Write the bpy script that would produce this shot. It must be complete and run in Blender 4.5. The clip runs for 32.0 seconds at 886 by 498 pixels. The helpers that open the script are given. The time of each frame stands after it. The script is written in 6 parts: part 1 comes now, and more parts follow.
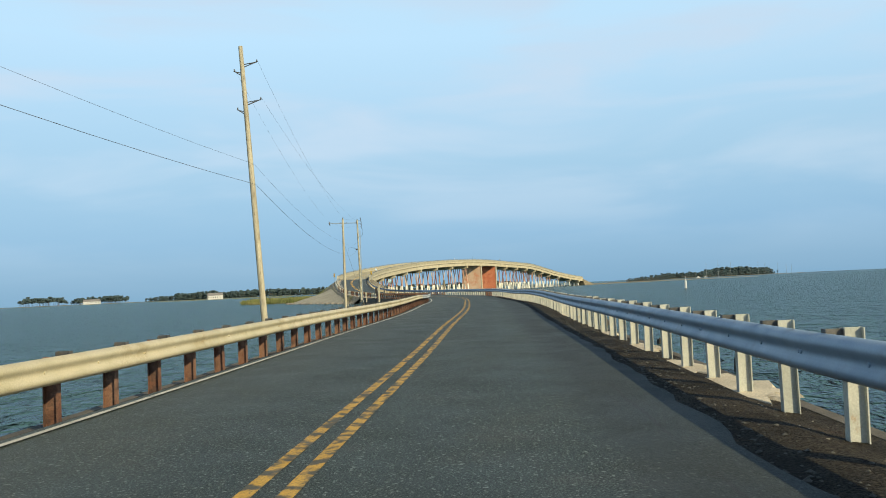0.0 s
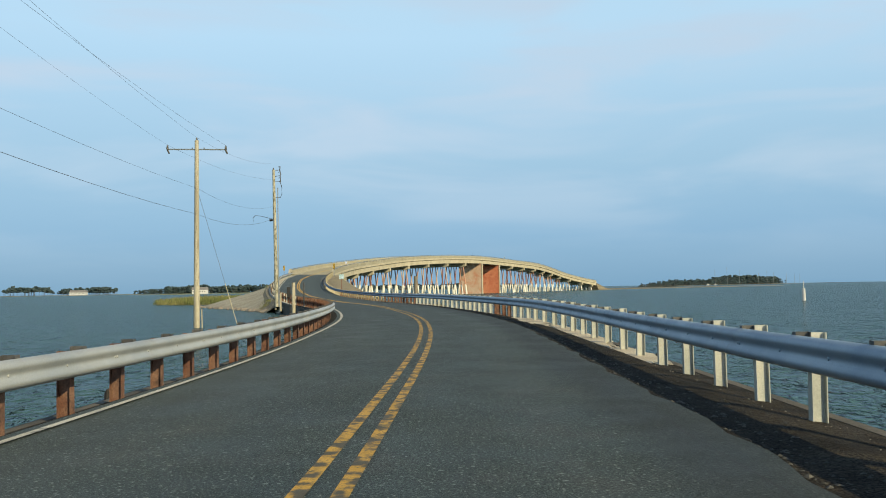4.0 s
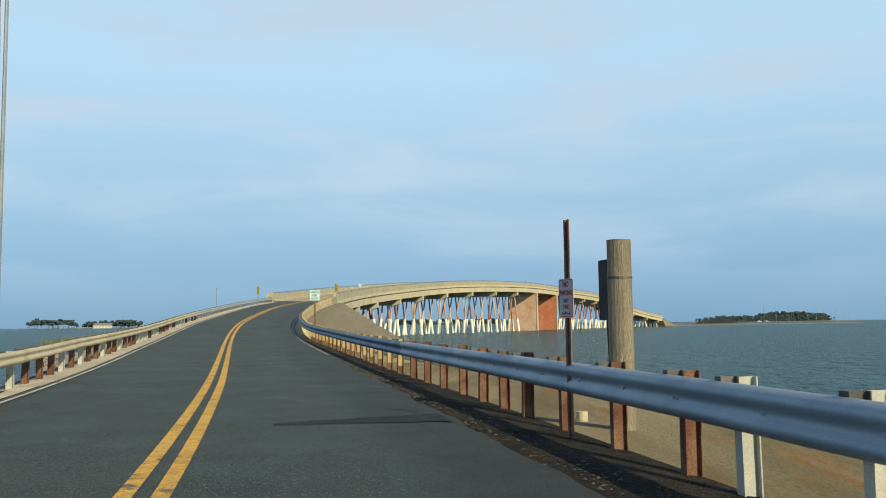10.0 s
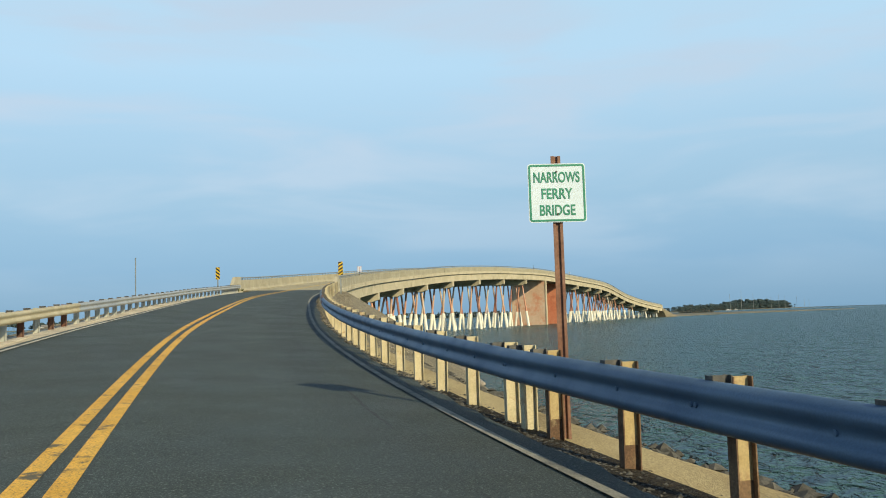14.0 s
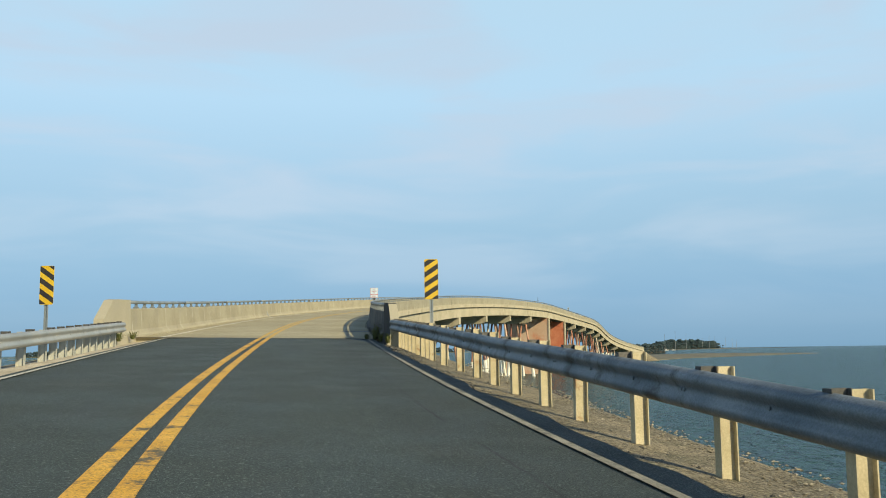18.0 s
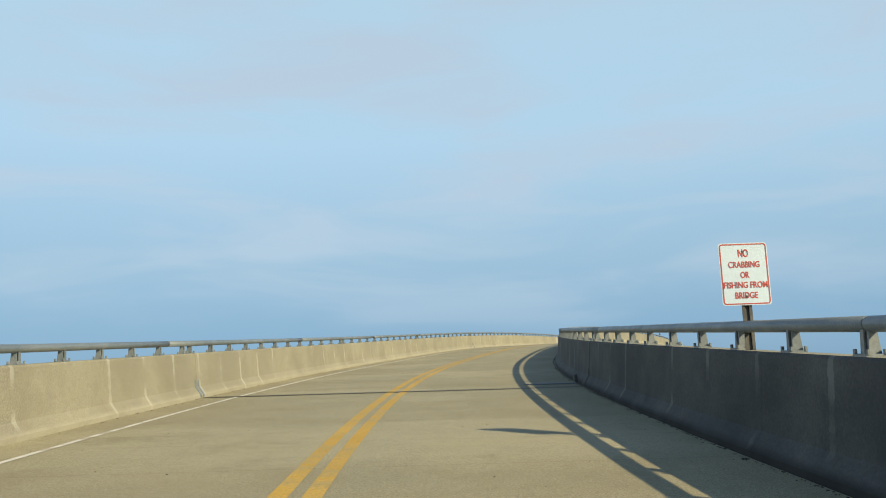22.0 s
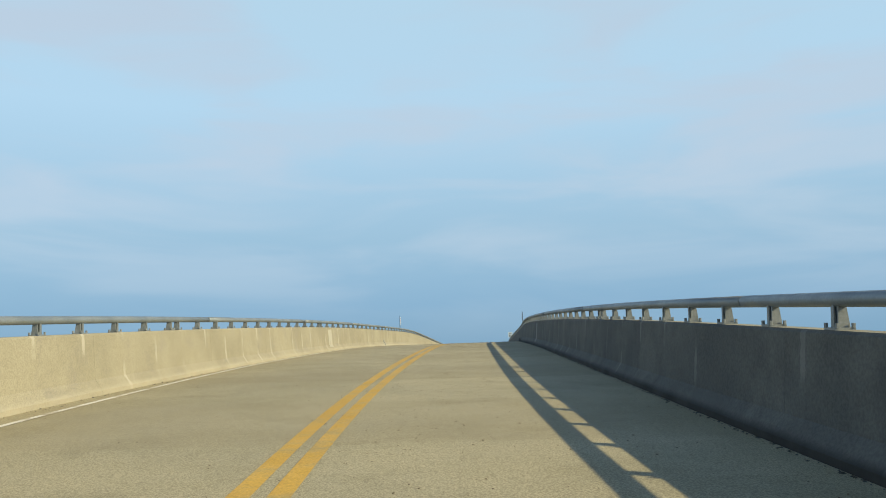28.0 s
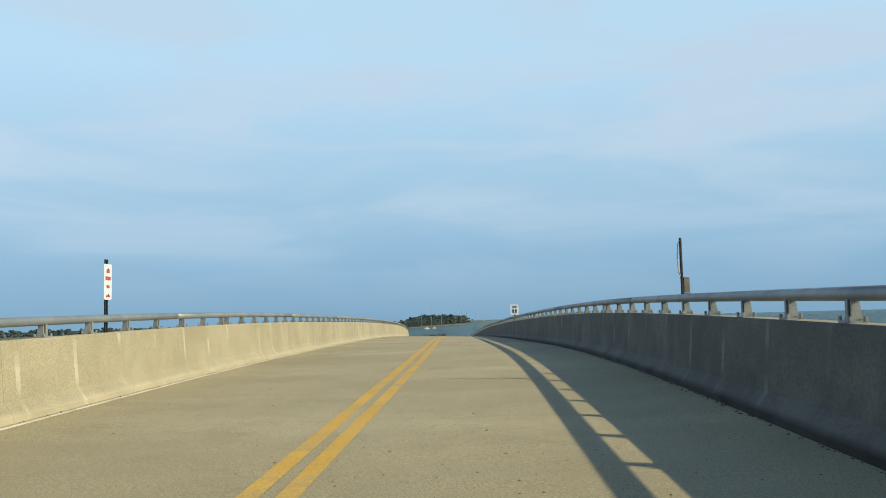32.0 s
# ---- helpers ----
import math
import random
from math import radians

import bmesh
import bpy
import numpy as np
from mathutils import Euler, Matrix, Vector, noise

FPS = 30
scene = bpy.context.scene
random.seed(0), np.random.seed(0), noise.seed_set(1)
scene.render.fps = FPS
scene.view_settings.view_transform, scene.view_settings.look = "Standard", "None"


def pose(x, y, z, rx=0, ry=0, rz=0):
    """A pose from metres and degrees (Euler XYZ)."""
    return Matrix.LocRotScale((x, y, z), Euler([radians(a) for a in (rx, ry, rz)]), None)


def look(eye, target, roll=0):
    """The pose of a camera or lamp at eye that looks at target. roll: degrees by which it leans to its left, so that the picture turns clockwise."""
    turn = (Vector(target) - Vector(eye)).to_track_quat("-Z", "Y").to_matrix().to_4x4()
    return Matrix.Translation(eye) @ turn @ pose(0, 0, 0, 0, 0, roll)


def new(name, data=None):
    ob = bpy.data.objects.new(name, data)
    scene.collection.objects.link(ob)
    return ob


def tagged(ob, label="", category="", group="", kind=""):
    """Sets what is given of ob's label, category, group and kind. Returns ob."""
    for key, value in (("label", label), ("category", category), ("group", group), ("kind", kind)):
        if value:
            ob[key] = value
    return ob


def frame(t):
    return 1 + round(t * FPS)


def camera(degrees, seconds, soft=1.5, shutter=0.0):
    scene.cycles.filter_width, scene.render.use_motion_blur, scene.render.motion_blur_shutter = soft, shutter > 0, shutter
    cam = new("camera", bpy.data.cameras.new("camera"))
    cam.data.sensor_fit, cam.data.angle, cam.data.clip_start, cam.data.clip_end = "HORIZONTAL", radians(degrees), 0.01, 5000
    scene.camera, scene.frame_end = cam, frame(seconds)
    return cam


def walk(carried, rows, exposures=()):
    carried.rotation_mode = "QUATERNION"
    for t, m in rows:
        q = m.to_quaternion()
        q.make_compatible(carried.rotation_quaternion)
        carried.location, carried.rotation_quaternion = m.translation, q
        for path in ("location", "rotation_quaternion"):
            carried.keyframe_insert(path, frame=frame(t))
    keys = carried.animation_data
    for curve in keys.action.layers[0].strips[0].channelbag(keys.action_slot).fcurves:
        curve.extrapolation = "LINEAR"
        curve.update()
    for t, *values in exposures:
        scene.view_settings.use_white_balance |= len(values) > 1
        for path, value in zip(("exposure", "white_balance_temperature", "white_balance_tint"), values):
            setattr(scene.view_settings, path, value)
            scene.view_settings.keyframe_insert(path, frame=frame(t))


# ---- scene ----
cam = camera(54.37, 32.0, soft=1.0)
# seconds, place, yaw, pitch, roll
ROWS = [
    (0, 1.505, -4.046, 1.304, 2.586, 2.575, -2.559),
    (0.5, 1.406, 4.204, 1.292, 0.053, 2.909, -2.943),
    (1, 1.481, 12.469, 1.312, 0.408, 3.319, -2.107),
    (1.5, 1.451, 20.634, 1.318, 0.436, 2.591, -2.113),
    (2, 1.440, 28.788, 1.305, 0.937, 1.364, -1.438),
    (2.5, 1.501, 37.162, 1.321, 1.445, 0.429, -1.699),
    (3, 1.487, 45.510, 1.367, 2.204, 1.256, -1.452),
    (3.5, 1.351, 53.633, 1.412, 2.711, 1.981, -1.206),
    (4, 1.175, 61.467, 1.417, 2.652, 2.611, -0.960),
    (4.5, 1.013, 68.961, 1.380, 2.450, 3.424, -0.714),
    (5, 0.857, 75.935, 1.349, 2.623, 3.675, -0.544),
    (5.5, 0.688, 82.145, 1.353, 2.698, 3.699, -0.061),
    (6, 0.422, 87.983, 1.381, 2.961, 3.954, -0.218),
    (6.5, -0.068, 93.799, 1.394, 3.284, 4.000, -0.106),
    (7, -0.729, 99.443, 1.389, 3.774, 4.024, -0.173),
    (7.5, -1.517, 104.904, 1.400, 4.179, 4.189, -0.293),
    (8, -2.408, 110.146, 1.409, 4.321, 4.113, -0.242),
    (8.5, -3.374, 115.272, 1.421, 4.377, 4.022, -0.264),
    (9, -4.406, 120.316, 1.438, 4.510, 4.316, -0.466),
    (9.5, -5.435, 125.071, 1.456, 4.762, 4.224, -0.190),
    (10, -6.581, 129.847, 1.473, 4.706, 4.958, -0.610),
    (10.5, -7.947, 135.009, 1.493, 4.853, 5.340, -0.537),
    (11, -9.391, 140.027, 1.510, 4.821, 5.367, -0.528),
    (11.5, -10.839, 144.719, 1.537, 4.644, 5.239, -0.530),
    (12, -12.390, 149.634, 1.580, 4.401, 5.479, -0.454),
    (12.5, -14.134, 155.152, 1.599, 4.169, 5.399, -0.556),
    (13, -15.973, 160.946, 1.649, 4.029, 4.787, -0.524),
    (13.5, -17.799, 166.343, 1.785, 2.982, 4.059, -1.184),
    (14, -19.633, 171.804, 1.938, 1.881, 4.514, -1.724),
    (14.5, -21.507, 177.772, 2.087, 1.282, 4.657, -1.778),
    (15, -23.403, 184.049, 2.315, 1.318, 5.240, -1.562),
    (15.5, -25.245, 190.555, 2.620, 0.937, 5.694, -1.346),
    (16, -26.952, 197.199, 2.963, 0.252, 5.826, -1.130),
    (16.5, -28.484, 203.877, 3.321, -0.315, 5.742, -0.914),
    (17, -29.864, 210.457, 3.686, -0.628, 6.068, -0.617),
    (17.5, -31.160, 216.753, 4.084, -1.266, 6.374, -0.778),
    (18, -32.411, 223.017, 4.476, -2.995, 6.677, -0.726),
    (18.5, -33.494, 229.685, 4.877, -3.375, 6.623, -0.858),
    (19, -34.393, 236.325, 5.259, -4.048, 6.696, -0.907),
    (19.5, -35.103, 242.648, 5.561, -4.496, 6.672, -1.013),
    (20, -35.724, 248.882, 5.859, -4.459, 6.746, -1.119),
    (20.5, -36.325, 255.107, 6.225, -4.927, 7.118, -1.983),
    (21, -36.833, 261.108, 6.590, -5.685, 7.504, -2.848),
    (21.5, -37.218, 266.915, 6.929, -3.179, 8.417, -2.453),
    (22, -37.479, 272.867, 7.293, -0.910, 9.293, -2.057),
    (23, -37.700, 285.145, 8.114, -1.866, 9.418, -1.930),
    (24, -37.207, 297.009, 8.844, -4.100, 8.779, -1.979),
    (25, -35.938, 308.503, 9.596, -8.818, 8.852, -1.972),
    (26, -34.014, 319.817, 10.339, -11.714, 8.428, -1.813),
    (26.5, -32.908, 325.506, 10.721, -12.941, 8.180, -1.734),
    (27, -31.712, 331.133, 11.102, -14.599, 7.882, -1.654),
    (27.5, -30.394, 336.644, 11.477, -16.676, 7.500, -1.575),
    (28, -28.896, 342.190, 11.843, -17.700, 7.224, -1.420),
    (28.5, -27.159, 348.037, 12.206, -18.900, 6.734, -1.510),
    (29, -25.195, 354.100, 12.550, -19.734, 6.225, -1.601),
    (29.5, -23.049, 360.353, 12.869, -19.874, 5.931, -1.427),
    (30, -20.791, 366.723, 13.159, -19.362, 5.808, -0.856),
    (30.5, -18.520, 372.957, 13.437, -19.087, 5.353, -0.897),
    (31, -16.218, 379.228, 13.687, -19.224, 5.079, -0.962),
    (31.5, -13.857, 385.444, 13.891, -19.267, 4.928, -1.324),
    (32, -11.403, 391.650, 14.058, -19.901, 4.579, -1.488),
]

rows = []
for t, x, y, z, yaw, pitch, roll in ROWS:
    yw, pt = radians(yaw), radians(pitch)
    ahead = Vector((-math.sin(yw) * math.cos(pt), math.cos(yw) * math.cos(pt), math.sin(pt)))
    rows.append((t, look((x, y, z), Vector((x, y, z)) + ahead * 10, roll)))
walk(cam, rows, exposures=[(0, 0.12), (0.8, -0.03), (2, 0.06), (4, 0.0), (19, 0.0), (22, -0.12), (25, -0.12), (28, -0.08), (32, 0.0)])

TURN = [-0.01602, -0.01227, 0.00176, -0.00145, 0.00195, 0.00072, 0.00033, 0.00397, 0.00581, 0.00265, 0.00501, 0.00155, 0.00014, -0.00098, -0.00313, -0.00368, -0.00075, -0.00433, -0.00149, -0.00275, -0.00423, -0.00469, -0.00543, -0.00209, -0.00514, -0.00409, -0.00118, -0.00063, -0.00229, 0.00167, 0.00101, -0.00048, -0.00058, 0.00015, 0.00125, 0.00188, 0.00031, -0.00174, -0.00424, -0.00655, -0.00763, -0.00569, -0.00301, -0.00211, -0.00184]
SLOPE = [-0.0057, -0.0037, 0.0039, -0.0010, 0.0044, 0.0025, -0.0070, 0.0056, 0.0006, 0.0007, 0.0020, 0.0028, 0.0167, 0.0249, 0.0487, 0.0555, 0.0586, 0.0528, 0.0516, 0.0560, 0.0623, 0.0634, 0.0645, 0.0655, 0.0660, 0.0561, 0.0433, 0.0338, 0.0219, 0.0140, -0.0051, -0.0094, -0.0145, -0.0173, -0.0250, -0.0442, -0.0638, -0.0781, -0.0876, -0.0950, -0.1034, -0.1070, -0.1062, -0.1041, -0.1044]
BANK = [-0.0027, 0.0050, 0.0009, -0.0093, 0.0031, 0.0493, 0.0226, 0.0068, 0.0064, -0.0050, -0.0005, 0.0315, 0.0103, 0.0139, 0.0046]
GS = [-20, -8, 4, 16, 28, 40, 52, 64, 76, 88, 100, 112, 124, 136, 148, 160, 172, 184, 196, 208, 220, 232, 244, 256, 268]
GR = [4.874, 4.581, 4.335, 4.281, 4.366, 4.479, 4.554, 4.558, 4.485, 4.367, 4.317, 4.344, 4.452, 4.599, 4.781, 4.785, 4.791, 4.450, 4.368, 4.382, 4.509, 4.725, 4.843, 4.563, 4.076]
LEL = [-3.288, -3.240, -3.192, -3.137, -3.084, -3.076, -3.135, -3.257, -3.383, -3.459, -3.415, -3.397, -3.448, -3.494, -3.500, -3.505, -3.551, -3.434, -3.179, -2.931, -2.811, -2.873, -3.123, -3.378, -3.575]
SB = 259.774
PL_OFF = -4.497
PR_OFF = 4.314
LE_OFF = -3.654
RE_OFF = 3.860
RAILZ = 1.335
GZ = 0.780
GIRD = -1.830
GL = [-3.461, -3.433, -3.419, -3.450, -3.425, -3.415, -3.483, -3.565, -3.600, -3.635, -3.755, -3.885, -4.061, -4.214, -4.360, -4.428, -4.378, -4.248, -4.073, -3.942, -3.897, -3.923, -3.996, -4.111, -4.271]
ZW = -1.0
SEND = 600.0
BENTS = [272.0, 286.5, 303.2, 320.6, 337.8, 355.3, 372.8, 390.6, 408.0, 463.6, 481.0, 498.2, 515.4, 532.6, 549.8, 567.0, 584.2, 596.0]
PIER_A, PIER_B = 424.4, 445.6
JOINTS = [SB, 297.53, 349.29, 404.62]
S0RAIL = -19.0

# ---- world, sun ----
SUN_AZ, SUN_EL = 136.0, 27.9          # degrees: heading of the sun from +y towards +x, height
world = bpy.data.worlds.new("sky")
scene.world = world
world.use_nodes = True
wn, wl = world.node_tree.nodes, world.node_tree.links
for n in list(wn):
    wn.remove(n)


def wnode(kind, **values):
    n = wn.new(kind)
    for key, value in values.items():
        n.inputs[key].default_value = value
    return n


w_out = wn.new("ShaderNodeOutputWorld")
w_bg = wn.new("ShaderNodeBackground")
w_sky = wn.new("ShaderNodeTexSky")
w_sky.sky_type, w_sky.sun_disc = "NISHITA", False
w_sky.sun_elevation, w_sky.sun_rotation = radians(SUN_EL), radians(SUN_AZ)
w_sky.air_density, w_sky.dust_density, w_sky.ozone_density = 1.0, 1.5, 2.0
w_tc = wn.new("ShaderNodeTexCoord")
w_sep = wn.new("ShaderNodeSeparateXYZ")
wl.new(w_tc.outputs["Generated"], w_sep.inputs[0])
# thin veil of cloud in flat bands over a blue haze
w_ramp = wn.new("ShaderNodeValToRGB")
for pos, col in ((0.0, (0.225, 0.43, 0.63)), (0.06, (0.265, 0.49, 0.72)), (0.14, (0.38, 0.61, 0.80)), (0.28, (0.53, 0.79, 0.99)), (0.43, (0.55, 0.79, 0.96)), (0.52, (0.18, 0.31, 0.52)), (0.66, (0.08, 0.155, 0.31))):
    e = w_ramp.color_ramp.elements[0] if pos == 0 else w_ramp.color_ramp.elements.new(pos)
    e.position, e.color = pos, (*col, 1)
w_ramp.color_ramp.elements[-1].color = (0.04, 0.09, 0.20, 1)
wl.new(w_sep.outputs["Z"], w_ramp.inputs[0])
w_map = wn.new("ShaderNodeMapping")
w_map.inputs["Scale"].default_value = (2.2, 2.2, 11.0)
wl.new(w_tc.outputs["Generated"], w_map.inputs[0])
w_noise = wnode("ShaderNodeTexNoise", Scale=1.5, Detail=4.0, Roughness=0.5, Distortion=0.4)
wl.new(w_map.outputs[0], w_noise.inputs["Vector"])
w_mask = wnode("ShaderNodeMapRange", **{"From Min": 0.40, "From Max": 0.72, "To Min": 0.0, "To Max": 0.95})
w_mask.interpolation_type = "SMOOTHSTEP"
wl.new(w_noise.outputs["Fac"], w_mask.inputs["Value"])
w_up = wnode("ShaderNodeMapRange", **{"From Min": 0.02, "From Max": 0.22, "To Min": 0.05, "To Max": 1.0})
wl.new(w_sep.outputs["Z"], w_up.inputs["Value"])
w_mul = wn.new("ShaderNodeMath")
w_mul.operation = "MULTIPLY"
wl.new(w_mask.outputs[0], w_mul.inputs[0])
wl.new(w_up.outputs[0], w_mul.inputs[1])
w_cloud = wn.new("ShaderNodeMixRGB")
w_cloud.inputs[2].default_value = (0.59, 0.73, 0.87, 1)
w_thin = wnode("ShaderNodeMapRange", **{"From Min": 0.43, "From Max": 0.55, "To Min": 1.0, "To Max": 0.12})
wl.new(w_sep.outputs["Z"], w_thin.inputs["Value"])
w_mul2 = wn.new("ShaderNodeMath")
w_mul2.operation = "MULTIPLY"
wl.new(w_mul.outputs[0], w_mul2.inputs[0])
wl.new(w_thin.outputs[0], w_mul2.inputs[1])
wl.new(w_mul2.outputs[0], w_cloud.inputs[0])
wl.new(w_ramp.outputs[0], w_cloud.inputs[1])
w_gain = wn.new("ShaderNodeMixRGB")
w_gain.blend_type = "MULTIPLY"
w_gain.inputs[0].default_value = 1.0
w_gain.inputs[2].default_value = (10.0, 10.0, 10.0, 1)
wl.new(w_cloud.outputs[0], w_gain.inputs[1])
w_mix = wn.new("ShaderNodeMixRGB")
w_mix.inputs[0].default_value = 0.86
wl.new(w_sky.outputs[0], w_mix.inputs[1])
wl.new(w_gain.outputs[0], w_mix.inputs[2])
wl.new(w_mix.outputs[0], w_bg.inputs[0])
w_bg.inputs[1].default_value = 0.1
wl.new(w_bg.outputs[0], w_out.inputs[0])
sun = new("sun", bpy.data.lights.new("sun", "SUN"))
sun.data.energy, sun.data.angle, sun.data.color = 5.2, radians(0.6), (1.0, 0.86, 0.55)
sun_way = Vector((math.sin(radians(SUN_AZ)) * math.cos(radians(SUN_EL)), math.cos(radians(SUN_AZ)) * math.cos(radians(SUN_EL)), math.sin(radians(SUN_EL))))
sun.matrix_world = look(sun_way * 100, (0, 0, 0))

# ---- materials ----


def mat(name, a, b, rough=0.85, metal=0.0, big=0.6, fine=40.0, grain=0.25, bump=0.3, depth=0.01, spots=None, spot_scale=3.0, spot_at=0.6, spot_soft=0.08, stretch=(1, 1, 1), per_object=0.0, spec=0.5, crisp=0.25):
    """A surface between the colours a and b in large blotches, with fine grain and relief; spots: a third colour in worn patches."""
    m = bpy.data.materials.new(name)
    m.use_nodes = True
    nd, lk = m.node_tree.nodes, m.node_tree.links
    bs = nd["Principled BSDF"]
    bs.inputs["Roughness"].default_value, bs.inputs["Metallic"].default_value = rough, metal
    bs.inputs["Specular IOR Level"].default_value = spec
    geo, mp = nd.new("ShaderNodeNewGeometry"), nd.new("ShaderNodeMapping")
    mp.inputs["Scale"].default_value = stretch
    lk.new(geo.outputs["Position"], mp.inputs[0])

    def tex(scale, detail=4.0, rough_=0.6):
        t = nd.new("ShaderNodeTexNoise")
        t.inputs["Scale"].default_value, t.inputs["Detail"].default_value, t.inputs["Roughness"].default_value = scale, detail, rough_
        lk.new(mp.outputs[0], t.inputs["Vector"])
        return t.outputs["Fac"]

    def mix(fac, c1, c2, mode="MIX"):
        x = nd.new("ShaderNodeMixRGB")
        x.blend_type = mode
        for i, v in ((0, fac), (1, c1), (2, c2)):
            if isinstance(v, tuple):
                x.inputs[i].default_value = (*v, 1)
            elif isinstance(v, float):
                x.inputs[i].default_value = v
            else:
                lk.new(v, x.inputs[i])
        return x.outputs[0]

    def span(v, lo, hi, a_=0.0, b_=1.0):
        x = nd.new("ShaderNodeMapRange")
        x.interpolation_type = "SMOOTHSTEP"
        for key, val in (("From Min", lo), ("From Max", hi), ("To Min", a_), ("To Max", b_)):
            x.inputs[key].default_value = val
        lk.new(v, x.inputs["Value"])
        return x.outputs[0]

    col = mix(span(tex(big), 0.35, 0.65), a, b)
    if per_object:
        oi = nd.new("ShaderNodeObjectInfo")
        col = mix(span(oi.outputs["Random"], 0.0, 1.0, 0.0, per_object), col, b)
    g = tex(fine, 3.0, 0.7)
    if spots:
        col = mix(span(tex(spot_scale, 6.0, 0.7), spot_at - spot_soft, spot_at + spot_soft), col, spots)
    grey = nd.new("ShaderNodeCombineColor")
    gv = span(g, 0.5 - crisp, 0.5 + crisp, 1 - grain, 1 + grain)
    for i in range(3):
        lk.new(gv, grey.inputs[i])
    col = mix(1.0, col, grey.outputs[0], "MULTIPLY")
    lk.new(col, bs.inputs["Base Color"])
    lk.new(span(tex(big * 3), 0.3, 0.7, rough - 0.08, min(1.0, rough + 0.08)), bs.inputs["Roughness"])
    if bump:
        bp = nd.new("ShaderNodeBump")
        bp.inputs["Strength"].default_value, bp.inputs["Distance"].default_value = bump, depth
        lk.new(g, bp.inputs["Height"])
        lk.new(bp.outputs[0], bs.inputs["Normal"])
    return m


